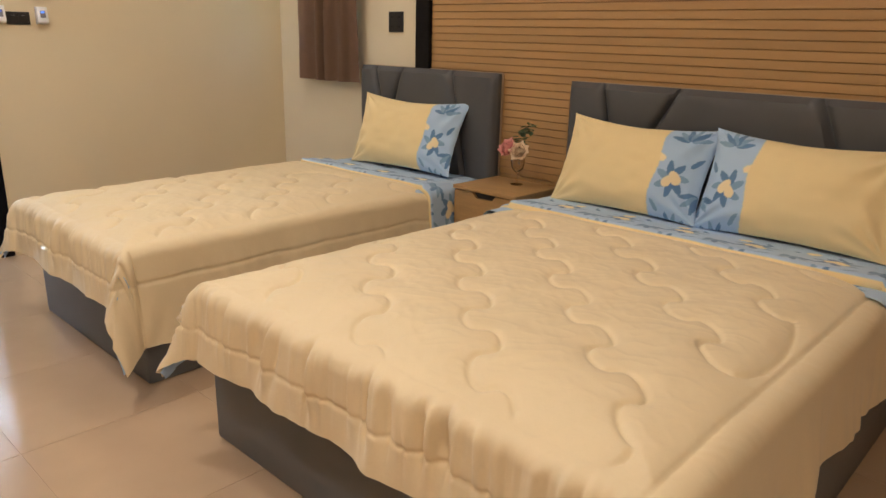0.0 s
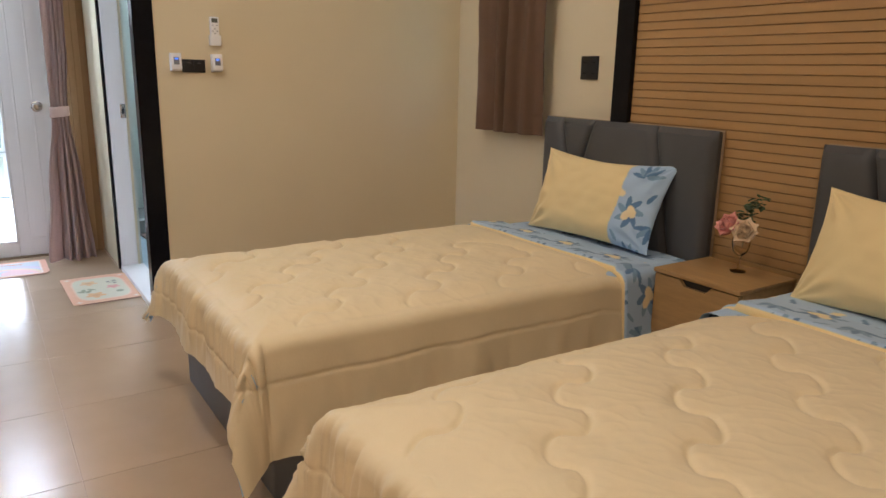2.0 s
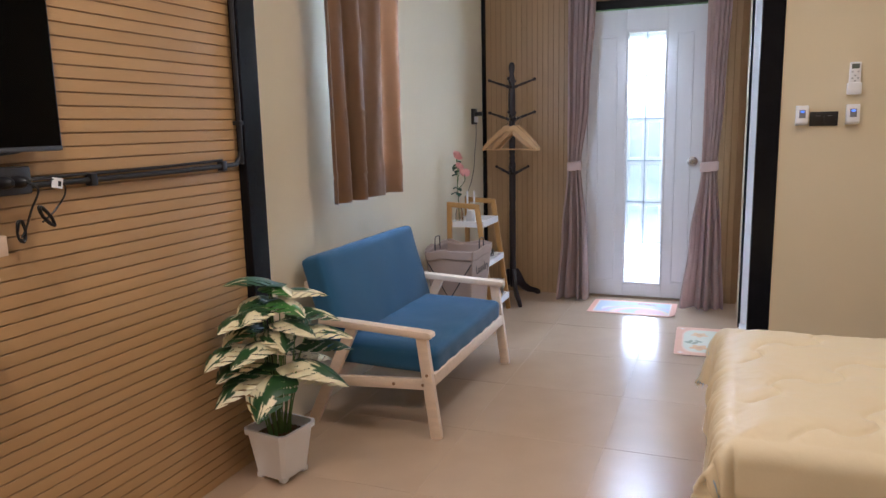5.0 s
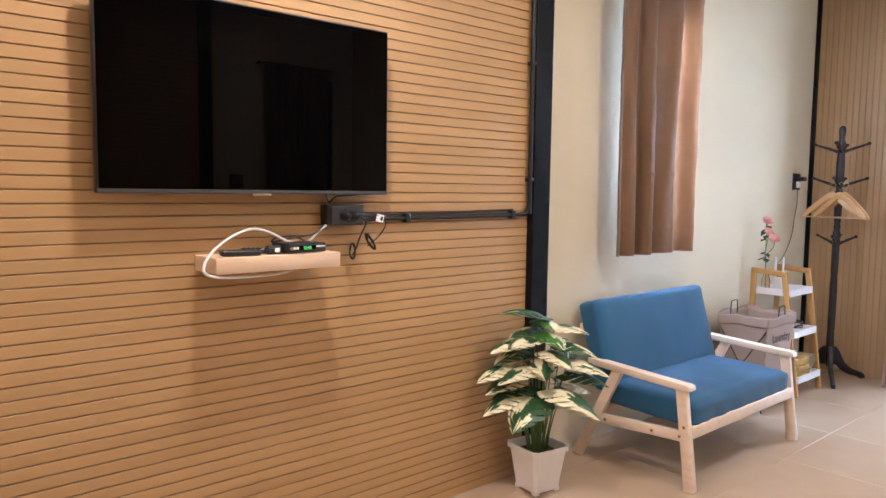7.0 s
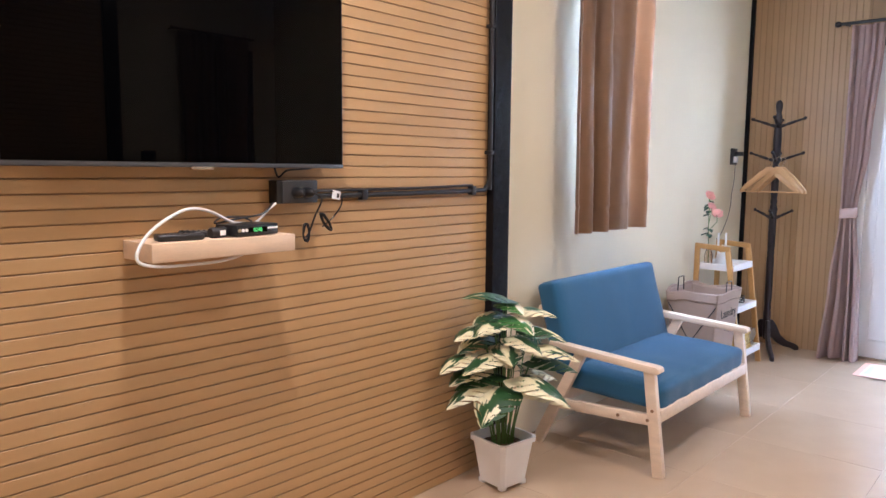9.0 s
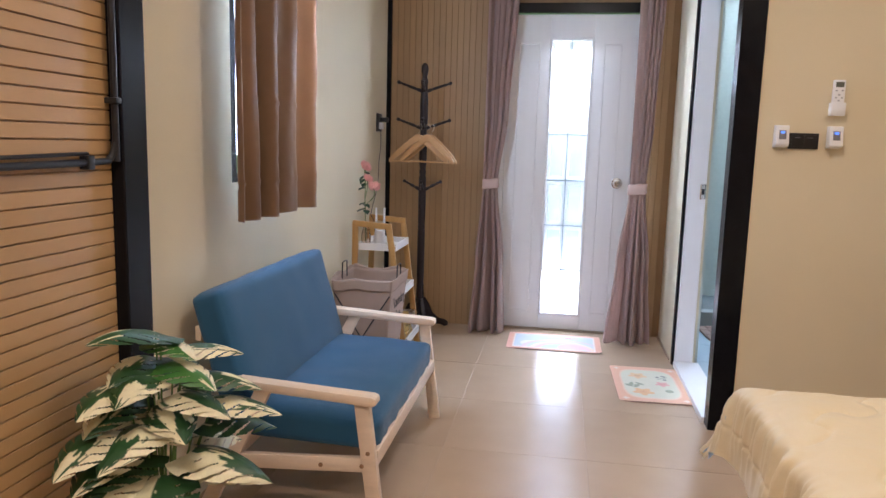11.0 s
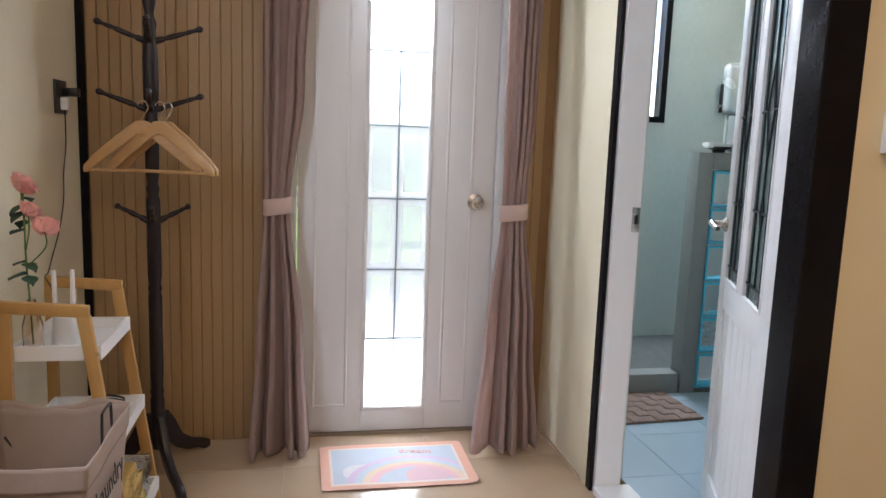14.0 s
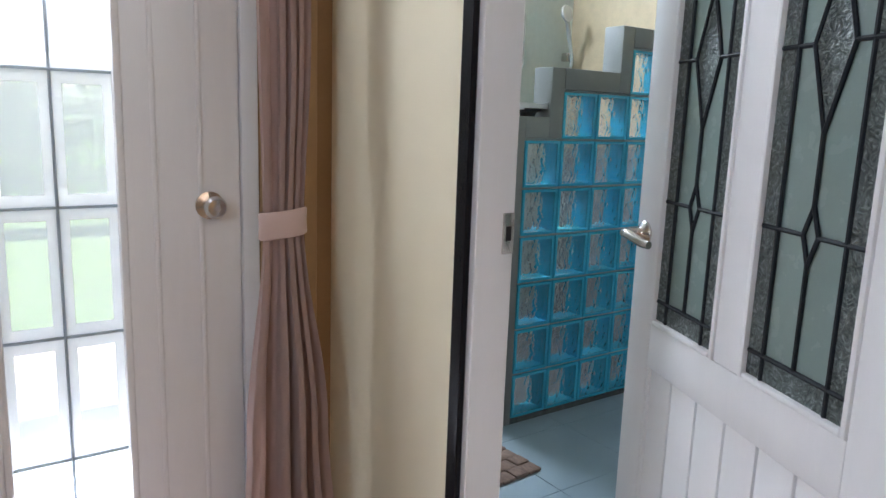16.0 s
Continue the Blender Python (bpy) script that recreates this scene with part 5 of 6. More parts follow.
ob_ = thing("power_socket", "black surface-mounted double socket box below the television", "socket", (0, 0, 0))
part("box", box(-1.875, -1.718, YT, YT + 0.045, 1.197, 1.27, 0.003), BLKP, ob_)
part("face_plate", box(-1.872, -1.735, YT + 0.045, YT + 0.05, 1.2, 1.267, 0.002), mat("dark_grey_plate", (0.035, 0.036, 0.04), 0.4), ob_)
for x in (-1.785, -1.825):
    part("plug", lathe([(0.017, 0), (0.017, 0.018), (0.012, 0.034), (0.006, 0.042)], 16, m=pose(x, YT + 0.05, 1.232, -90, 0, 0)), BLKP, ob_)
cd = thing("cable_conduit", "black cable conduit running to the steel post", "conduit", (0, 0, 0))
part("pipe", tube([(-1.88, YT + 0.014, 1.216), (-2.3, YT + 0.014, 1.217), (-2.735, YT + 0.014, 1.222), (-2.795, YT + 0.014, 1.23), (-2.812, YT + 0.02, 1.27), (-2.814, YT + 0.022, 1.36),
                       (-2.814, YT + 0.022, CEIL - 0.01)], 0.0092, 10), BLKP, cd)
part("upper_cable", tube([(-1.88, YT + 0.008, 1.234), (-2.3, YT + 0.008, 1.235), (-2.715, YT + 0.008, 1.243)], 0.005, 8), BLKP, cd)
for p in ((-2.1, 1.217), (-2.705, 1.222)):
    part("clip", box(p[0] - 0.012, p[0] + 0.012, YT, YT + 0.028, p[1] - 0.018, p[1] + 0.018, 0.003), BLKP, cd)
for z in (1.38, 1.9):
    part("clip", box(-2.8245, -2.801, YT, YT + 0.036, z - 0.008, z + 0.008, 0.003), BLKP, cd)
CY = YT + 0.03


def cable(name, label, pts, r_, material):
    c = thing(name, label, "cable", (0, 0, 0), "cables by the television")
    part("lead", tube(pts, r_, 8), material, c)
    return c


cable("aerial_cable", "white aerial cable looped round the floating shelf",
      [(-1.60, -0.70, SZ1 + 0.03), (-1.55, -0.69, 1.15), (-1.47, -0.68, 1.185), (-1.40, -0.66, 1.195), (-1.33, -0.64, 1.175), (-1.26, -0.61, 1.14), (-1.22, -0.59, 1.10), (-1.22, -0.585, 1.07),
       (-1.28, -0.60, 1.053), (-1.38, -0.62, 1.048), (-1.48, -0.65, 1.045), (-1.56, -0.68, 1.05), (-1.62, -0.72, 1.06)], 0.0045, CABLEW)
cable("power_cable", "black television power cable", [(-1.72, CY, 1.31), (-1.735, CY, 1.28), (-1.745, CY + 0.03, 1.30), (-1.80, CY + 0.03, 1.305), (-1.85, CY + 0.02, 1.31), (-1.865, CY + 0.01, 1.33)], 0.003, BLKP)
cable("power_cable", "black cable hanging beside the shelf", [(-1.825, CY + 0.06, 1.232), (-1.84, CY + 0.08, 1.21), (-1.83, CY + 0.06, 1.16), (-1.815, CY + 0.05, 1.11), (-1.80, CY + 0.05, 1.09)], 0.003, BLKP)
cable("power_cable", "thin black cable with a white tag", [(-1.83, CY + 0.06, 1.235), (-1.88, CY + 0.06, 1.235), (-1.94, CY + 0.05, 1.225), (-1.955, CY + 0.04, 1.19), (-1.92, CY + 0.04, 1.15), (-1.875, CY + 0.04, 1.12)], 0.0025, BLKP)
tag = thing("cable_tag", "white paper tag on a power cable", "tag", pose(-1.918, CY + 0.058, 1.222, 0, 0, 0))
part("paper", box(-0.017, 0.017, -0.0006, 0.0006, -0.014, 0.014, m=pose(0, 0, 0, 0, -12, 0)), PVC, tag, "", None)
part("print_bar", box(-0.012, -0.002, 0.0007, 0.001, -0.008, 0.006, m=pose(0, 0, 0, 0, -12, 0)), INK, tag, "", None)
for x, z, k in ((-1.805, 1.105, 5), (-1.885, 1.135, 6)):
    co = thing("coiled_cable", "bundled black cable hanging beside the shelf", "cable", (x, CY + 0.045, z), "cables by the television")
    pts = []
    for i in range(k * 8):
        a = i / 8 * 2 * math.pi
        pts.append((0.009 * math.cos(a) + (0.018 if k == 6 else 0) * math.sin(a), 0.006 * math.sin(a * 0.9), 0.028 * math.sin(a) + 0.002 * math.sin(i)))
    part("lead", tube(pts, 0.0022, 6, None, 2), BLKP, co)
cable("thin_cable", "thin black cable lying behind the set-top box", [(-1.64, -0.70, SZ1 + 0.02), (-1.60, -0.70, SZ1 + 0.045), (-1.53, -0.71, SZ1 + 0.05), (-1.50, -0.70, SZ1 + 0.035), (-1.56, -0.69, SZ1 + 0.045), (-1.66, -0.70, 1.17), (-1.71, -0.715, 1.20)], 0.003, BLKP)
cable("white_lead", "white lead running into the socket box", [(-1.63, -0.71, SZ1 + 0.025), (-1.66, -0.71, 1.155), (-1.69, -0.712, 1.18), (-1.722, -0.715, 1.20)], 0.004, CABLEW)

# ---- coat rack ----
ra = thing("coat_rack", "dark turned-wood coat rack standing in the corner", "coat rack", (-5.80, -0.485, 0))
prof = [(0.020, 0.10), (0.026, 0.16), (0.026, 0.30), (0.022, 0.315), (0.027, 0.33), (0.022, 0.345), (0.025, 0.40), (0.025, 0.70), (0.021, 0.715), (0.026, 0.73), (0.021, 0.745), (0.025, 0.78),
        (0.025, 1.06), (0.019, 1.08), (0.024, 1.10), (0.019, 1.12), (0.024, 1.16), (0.026, 1.34), (0.021, 1.36), (0.026, 1.40), (0.027, 1.56), (0.023, 1.62), (0.020, 1.66), (0.024, 1.69),
        (0.016, 1.72), (0.018, 1.735), (0.023, 1.76), (0.023, 1.785), (0.016, 1.803), (0.005, 1.81)]
part("post", lathe(prof, 24), DARKW, ra)
for z, n_ in ((1.63, 4), (1.39, 4), (0.985, 4)):
    for k in range(n_):
        a = math.radians(90 * k + 8) if n_ == 4 else math.radians(180 * k + 90)
        d = Vector((math.cos(a), math.sin(a), 0))
        L_ = 0.155 if z > 1.2 else 0.105
        bm = bmesh.new()
        q = Vector((0, 0, z)) + d * 0.022
        e = Vector((0, 0, z)) + d * (0.022 + L_) + Vector((0, 0, 0.055))
        m = Matrix.Translation(q) @ (e - q).to_track_quat("Z", "Y").to_matrix().to_4x4()
        Ln = (e - q).length
        lathe([(0.012, -0.01), (0.011, 0.02), (0.007, 0.03), (0.010, 0.045), (0.009, Ln * 0.55), (0.0065, Ln * 0.62), (0.009, Ln * 0.7), (0.006, Ln * 0.84), (0.011, Ln * 0.92), (0.012, Ln * 0.97), (0.006, Ln * 1.02)], 12, bm, m)
        part("hook", bm, DARKW, ra)
for k in range(3):
    a = math.radians((147, 27, -93)[k])
    out = [(0.02, 0.24), (0.045, 0.24), (0.08, 0.195), (0.12, 0.12), (0.18, 0.075), (0.25, 0.05), (0.285, 0.028), (0.285, 0.0), (0.25, 0.0), (0.215, 0.02), (0.15, 0.035), (0.095, 0.065), (0.055, 0.105), (0.02, 0.11)]
    part("foot", extrude_outline(out, 0.026, Matrix.Rotation(a, 4, "Z") @ Matrix.Translation((0, -0.013, 0)), bev=0.004), DARKW, ra)


def hanger(m, label):
    h = thing("clothes_hanger", label, "hanger", m, "wooden hangers on the coat rack")
    sh_ = [(0, 0.045), (0.02, 0.043), (0.09, 0.005), (0.17, -0.045), (0.205, -0.073), (0.206, -0.088), (0.195, -0.09), (0.16, -0.07), (0.08, -0.025), (0.02, 0.008), (0, 0.012)]
    sh_ = [(x * 0.97, z * 1.38 + 0.004) for x, z in sh_]
    pts = sh_ + [(-x, z) for x, z in sh_[-2:0:-1]]
    part("arch", extrude_outline(pts, 0.013, Matrix.Translation((0, -0.0065, 0)), bev=0.002), HANGW, h)
    part("trouser_bar", rod((-0.188, 0, -0.111), (0.188, 0, -0.111), 0.005), HANGW, h)
    part("wire_hook", tube([(0, 0, 0.055), (0, 0, 0.075), (0.012, 0, 0.092), (0.022, 0, 0.112), (0.012, 0, 0.132), (-0.006, 0, 0.13), (-0.014, 0, 0.118)], 0.0022, 8), STEEL, h)


for k, (y, x, a) in enumerate(((-0.50, -5.715, 86), (-0.44, -5.70, 72), (-0.42, -5.735, 66))):
    hanger(pose(x, y, 1.28, 0, 0, a), "pale wooden clothes hanger on the coat rack")

# ---- ladder shelf ----
ls = thing("ladder_shelf", "bamboo ladder shelf with three white trays by the wall", "shelf", (0, 0, 0))
for x in (-5.125, -5.50):
    fr_ = bmesh.new()
    merge(fr_, bar((x, -0.755, 0.0), (x, -0.748, 0.81), 0.035, 0.022))
    merge(fr_, bar((x, -0.435, 0.0), (x, -0.545, 0.79), 0.035, 0.022))
    merge(fr_, bar((x, -0.765, 0.815), (x, -0.53, 0.80), 0.035, 0.0225))
    part("side_frame", fr_, BAMBOO, ls)
for z, y1 in ((0.655, -0.505), (0.385, -0.465), (0.09, -0.425)):
    t_ = box(-5.488, -5.137, -0.745, y1, z, z + 0.010)
    box(-5.488, -5.137, y1 - 0.012, y1, z + 0.010, z + 0.042, bm=t_)
    box(-5.488, -5.137, -0.745, -0.733, z + 0.010, z + 0.042, bm=t_)
    box(-5.488, -5.476, -0.733, y1 - 0.012, z + 0.010, z + 0.042, bm=t_)
    box(-5.149, -5.137, -0.733, y1 - 0.012, z + 0.010, z + 0.042, bm=t_)
    part("tray", t_, PVC, ls, "white tray", 30)
for y, z in ((-0.51, 0.68), (-0.50, 0.40), (-0.46, 0.11)):
    part("screw_cap", lathe([(0.007, 0), (0.006, 0.002)], 10, m=pose(-5.113, y, z, 0, 90, 0)), HANGW, ls)

ro_ = thing("wifi_router", "small white router with two aerials on the shelf", "router", pose(-5.24, -0.63, 0.665, 0, 0, 20))
part("case", lathe([(0.036, 0), (0.038, 0.01), (0.030, 0.095), (0.024, 0.10)], 20), PVC, ro_)
for y in (-0.022, 0.022):
    part("aerial", rod((0.01, y, 0.06), (0.014, y * 1.1, 0.235), 0.0075, 0.0065, 10), PVC, ro_)
bv = thing("bud_vase", "clear glass bottle with an artificial rose spray", "vase", (-5.22, -0.71, 0.665))
part("bottle", lathe([(0.026, 0), (0.028, 0.004), (0.028, 0.075), (0.02, 0.105), (0.011, 0.125), (0.012, 0.15), (0.009, 0.15), (0.009, 0.125), (0.018, 0.1), (0.025, 0.07), (0.024, 0.008)], 20), glass("bottle_glass", (0.95, 0.88, 0.8), 0.02), bv)
part("stem", tube([(0, 0, 0.02), (0.0, -0.005, 0.16), (0.004, -0.008, 0.28), (0.012, -0.005, 0.38), (0.0, -0.01, 0.46)], 0.0025, 6), STEM, bv)
for p, r_, k in (((0.01, -0.01, 0.475), 0.045, 1), ((0.028, 0.012, 0.405), 0.036, 2), ((0.02, 0.05, 0.355), 0.043, 3)):
    rose(bv, Matrix.Translation(p) @ pose(0, 0, 0, -35, 25, 40 * k), r_, ROSEP, k)
    part("stem", tube([(0.006, -0.006, p[2] - 0.11), Vector(p) + Vector((0, 0, -0.05)), p], 0.002, 6), STEM, bv)
bm = bmesh.new()
rr = random.Random(9)
for z in (0.44, 0.42, 0.40, 0.375, 0.35, 0.25, 0.24, 0.225, 0.215, 0.26):
    a = rr.uniform(0, 6.28)
    leaflet(bm, (0.004, -0.006, z), (math.cos(a), math.sin(a) * 0.9, rr.uniform(-0.5, 0.3)), rr.uniform(0.04, 0.055), 0.55)
part("leaves", bm, ROSEL, bv, "dark green rose leaves", 180)
cb = thing("coiled_cable", "black cable coiled on the middle tray", "cable", (-5.29, -0.53, 0.432))
pts = [(0.06 * math.cos(i * 0.7) * (1 + 0.1 * math.sin(i)), 0.045 * math.sin(i * 0.7), 0.002 + 0.0012 * i + 0.006 * math.sin(i * 1.3) ** 2) for i in range(34)]
part("lead", tube(pts, 0.0035, 6, None, 3), BLKP, cb)
pk = thing("wrapped_cloth", "yellow folded cloth in a clear bag on the low tray", "package", (-5.29, -0.53, 0.10))
cu_ = bmesh.new()
for i in range(3):
    box(-0.10 + 0.006 * i, 0.10 - 0.004 * i, -0.06, 0.075 - 0.006 * i, i * 0.045, i * 0.045 + 0.043, 0.015, seg=3, bm=cu_)
for v in cu_.verts:
    v.co += Vector((noise.noise(v.co * 20), noise.noise(v.co * 20 + Vector((5, 0, 0))), 0)) * 0.008
part("cloth", cu_, YELL, pk, "", 60)
ba = box(-0.115, 0.115, -0.072, 0.09, -0.002 + 0.004, 0.15)
bmesh.ops.subdivide_edges(ba, edges=ba.edges[:], cuts=8, use_grid_fill=True)
for v in ba.verts:
    v.co += Vector((noise.noise(v.co * 18), noise.noise(v.co * 18 + Vector((3, 1, 0))), 0.6 * noise.noise(v.co * 18 + Vector((7, 1, 0))) if v.co.z > 0.05 else 0)) * 0.018
part("bag", ba, PLAST, pk, "clear crinkled plastic bag")

# ---- laundry basket ----
lb = thing("laundry_basket", "beige linen folding laundry basket with black wire frame", "laundry basket", (-4.78, -0.555, 0))
hx, hy, H_ = 0.175, 0.14, 0.575


def basket(u, v):
    """Soft-sided bag: u runs round the square, v up from the floor."""
    k = (u * 4) % 4
    i, f = int(k) % 4, k - int(k)
    c4 = [(-1, -1), (1, -1), (1, 1), (-1, 1), (-1, -1)]
    x, y = c4[i][0] + (c4[i + 1][0] - c4[i][0]) * f, c4[i][1] + (c4[i + 1][1] - c4[i][1]) * f
    g = 0.86 + 0.27 * v - 0.03 * math.sin(math.pi * v)
    sag = 0.010 * noise.noise((x * 2, y * 2, v * 3)) + 0.004 * noise.noise((x * 7, y * 7, v * 9))
    return (x * hx * g * (1 + sag), y * hy * g * (1 + sag), 0.03 + (H_ - 0.03) * v + (0.008 + 0.012 * v) * noise.noise((x * 1.6, y * 1.6, 3)))


bm = sheet(basket, 96, 30)
bmesh.ops.remove_doubles(bm, verts=bm.verts[:], dist=0.0005)
bmesh.ops.solidify(bm, geom=bm.faces[:], thickness=0.003)
part("bag", bm, LINEN, lb, "", 180)
part("bottom", box(-hx * 0.86 + 0.004, hx * 0.86 - 0.004, -hy * 0.86 + 0.004, hy * 0.86 - 0.004, 0.028, 0.033), LINEN, lb)


def cuff(u, v):
    x, y, z = basket(u, 1.0 - 0.09 * v + 0.012 * math.sin(u * 40))
    g = 1.018
    return (x * g, y * g, z + 0.012 * (1 - v))


bm = sheet(cuff, 96, 6)
bmesh.ops.remove_doubles(bm, verts=bm.verts[:], dist=0.0005)
bmesh.ops.solidify(bm, geom=bm.faces[:], thickness=-0.004)
part("folded_cuff", bm, LINEN, lb, "folded linen cuff", 180)
for s in (1, -1):
    x = s * (hx + 0.012)
    part("frame_wire", tube([(x, -hy * 1.05, H_ - 0.07), (x * 1.02, 0, 0.27), (x, hy, 0.004)], 0.0035, 8), BLKP, lb, "black wire")
    part("frame_wire", tube([(x * 1.03, hy * 1.05, H_ - 0.07), (x * 1.05, 0, 0.27), (x * 1.03, -hy, 0.004)], 0.0035, 8), BLKP, lb, "black wire")
for s in (1, -1):
    y = s * hy * 1.08
    part("handle", tube([(-0.045, y, H_ - 0.02), (-0.04, y, H_ + 0.055), (-0.03, y, H_ + 0.068), (0.03, y, H_ + 0.068), (0.04, y, H_ + 0.055), (0.045, y, H_ - 0.02)], 0.0035, 8, None, 6), BLKP, lb, "black wire handle")
for k, (word, z) in enumerate((("Laundry", 0.43), ("day", 0.345), ("basket", 0.175))):
    writing(word, 0.075, INK, lb, pose(0.0, hy * (0.86 + 0.27 * z / H_) + 0.008, z, 90 - 4, 0, 180))
part("print_bar", box(-0.09, 0.09, hy * 0.9 + 0.006, hy * 0.9 + 0.007, 0.09, 0.115), INK, lb, "", None)
pb = thing("plastic_bag", "clear crumpled plastic bag on the floor", "bag", (-4.545, -0.585, 0.0))
bm = bmesh.new()
bmesh.ops.create_icosphere(bm, subdivisions=4, radius=1)
for v in bm.verts:
    p = v.co.copy()
    k = 1 + 0.28 * noise.noise(p * 2.1) + 0.16 * noise.noise(p * 5.3) + 0.08 * noise.noise(p * 11)
    v.co = Vector((p.x * 0.065 * k, p.y * 0.085 * k, max(0.004, 0.14 + p.z * 0.145 * k)))
part("film", bm, PLAST, pb, "", 180)

# ---- things on the walls ----
for y, lbl in ((1.362, "white fan control with a blue light on the wall"), (1.578, "white door control with a blue light on the wall")):
    s = thing("wall_control", lbl, "wall control", (XS, y, 1.36), "white wall controls")
    part("case", extrude_outline([(0, -0.045), (0.045, -0.038), (0.05, -0.03), (0.038, 0.05), (0, 0.05)], 0.054, Matrix.Translation((0, -0.027, 0)), bev=0.002), PVC, s)
    part("window", box(0.043, 0.0475, -0.014, 0.014, -0.016, 0.022, m=pose(0, 0, 0, 0, -8, 0)), mat("grey_window", (0.2, 0.2, 0.22), 0.3), s, "small grey window", None)
    part("indicator", box(0.046, 0.0488, -0.008, 0.008, 0.010, 0.017, m=pose(0, 0, 0, 0, -8, 0)), LED, s, "blue indicator light", None)
swt = thing("light_switch", "black double light switch plate", "switch", (XS, 1.459, 1.345))
part("plate", box(0, 0.009, -0.061, 0.061, -0.034, 0.034, 0.002), BLKP, swt)
for y in (-0.026, 0.026):
    part("rocker", box(0.009, 0.012, y - 0.024, y + 0.024, -0.026, 0.026, 0.001), BLKP, swt)
    part("mark", box(0.0121, 0.0126, y - 0.01, y + 0.01, 0.014, 0.0155), mat("pale_mark", (0.3, 0.3, 0.3), 0.5), swt, "", None)
ac = thing("air_conditioner_remote", "white air conditioner remote in a wall holder", "remote control", (XS, 1.577, 1.53))
part("case", box(0.006, 0.026, -0.024, 0.024, -0.06, 0.075, 0.005, seg=3), PVC, ac)
part("display", box(0.0258, 0.0268, -0.016, 0.016, 0.044, 0.066), mat("grey_lcd", (0.12, 0.13, 0.11), 0.3), ac, "dark grey display", None)
for i, (y, z) in enumerate(((-0.012, 0.03), (0.012, 0.03), (0, 0.012), (-0.012, 0.0), (0.012, 0.0), (0, -0.012))):
    part("key", box(0.0258, 0.0272, y - 0.004, y + 0.004, z - 0.003, z + 0.003), mat("grey_key", (0.45, 0.45, 0.47), 0.5), ac, "", None)
part("holder", box(0.0, 0.034, -0.03, 0.03, -0.075, -0.02, 0.004), PVC, ac, "white wall holder")
sk = thing("wall_socket", "black socket plate beside the single bed", "socket", (-3.195, YH, 1.377))
part("plate", box(-0.062, 0.062, -0.010, 0, -0.06, 0.06, 0.002), BLKP, sk)
# Black discs on the plate paint the shade in the openings for the pins.
for x in (-0.03, 0.03):
    for z in (-0.028, 0.028):
        for dx in (-0.007, 0.007):
            part("pin_hole_shade", lathe([(0.003, 0), (0.003, 0.001)], 8, m=pose(x + dx, -0.0102, z, 90, 0, 0)), SCREEN, sk)
s2 = thing("wall_socket", "black socket plate with a plugged-in adapter near the corner", "socket", (-5.86, YW, 1.42))
part("plate", box(-0.06, 0.06, 0, 0.009, -0.06, 0.06, 0.002), BLKP, s2)
part("adapter", box(-0.05, -0.005, 0.009, 0.06, 0.005, 0.035, 0.004), BLKP, s2, "black plug adapter")
part("white_adapter", box(-0.012, 0.02, 0.009, 0.035, -0.045, 0.0, 0.004), PVC, s2, "white plug adapter")
ca = thing("adapter_cable", "thin dark cable hanging from the corner socket", "cable", (0, 0, 0))
part("lead", tube([(-5.855, YW + 0.02, 1.375), (-5.85, YW + 0.02, 1.25), (-5.83, YW + 0.015, 1.15), (-5.80, YW + 0.02, 1.05), (-5.74, YW + 0.02, 0.95), (-5.66, YW + 0.02, 0.87), (-5.52, YW + 0.05, 0.84),
                       (-5.46, YW + 0.06, 0.835), (-5.40, YW + 0.10, 0.80), (-5.36, YW + 0.12, 0.71)], 0.0022, 6), BLKP, ca)


# ---- mats ----
def muted(c):
    """A print colour mixed four tenths with a pale pinkish tone."""
    return tuple(0.6 * v + 0.4 * w_ for v, w_ in zip(c, (0.68, 0.56, 0.52)))


def mat_thing(at, l, w_, colour, label, nu, nv, curl=0.0):
    o = thing("door_mat", label, "mat", at, "printed door mats")

    def f(u, v):
        x, y = (u - 0.5) * l, (v - 0.5) * w_
        r_ = 0.02
        dx, dy = abs(x) - (l / 2 - r_), abs(y) - (w_ / 2 - r_)
        if dx > 0 and dy > 0 and math.hypot(dx, dy) > r_:
            k = r_ / math.hypot(dx, dy)
            x, y = math.copysign(l / 2 - r_ + dx * k, x), math.copysign(w_ / 2 - r_ + dy * k, y)
        z = 0.006 + 0.0015 * noise.noise((x * 6, y * 6, l)) + curl * max(0, (u - 0.9) * 10) ** 2 * max(0, (0.3 - v) * 3)
        return (x, y, z)
    part("printed_surface", sheet(f, nu, nv, lambda u, v: muted(colour((u - 0.5) * l, (v - 0.5) * w_))), MATTE, o, "", 180)
    e = sheet(lambda u, v: (f(u, v)[0] * 1.004, f(u, v)[1] * 1.006, f(u, v)[2] - 0.0052), 12, 8)
    part("backing", e, mat("mat_backing", (0.25, 0.12, 0.09), 0.9), o, "thin brown backing", 180)


def ell(x, y, cx, cy_, a, l, w_):
    dx, dy = x - cx, y - cy_
    p, q = dx * math.cos(a) + dy * math.sin(a), -dx * math.sin(a) + dy * math.cos(a)
    return (p / l) ** 2 + (q / w_) ** 2


ORANGE, MINT, GREEN, YEL, PINKM = srgb("efae7d"), srgb("dfe3c8"), srgb("6f8f62"), srgb("ecc27a"), srgb("e79a92")


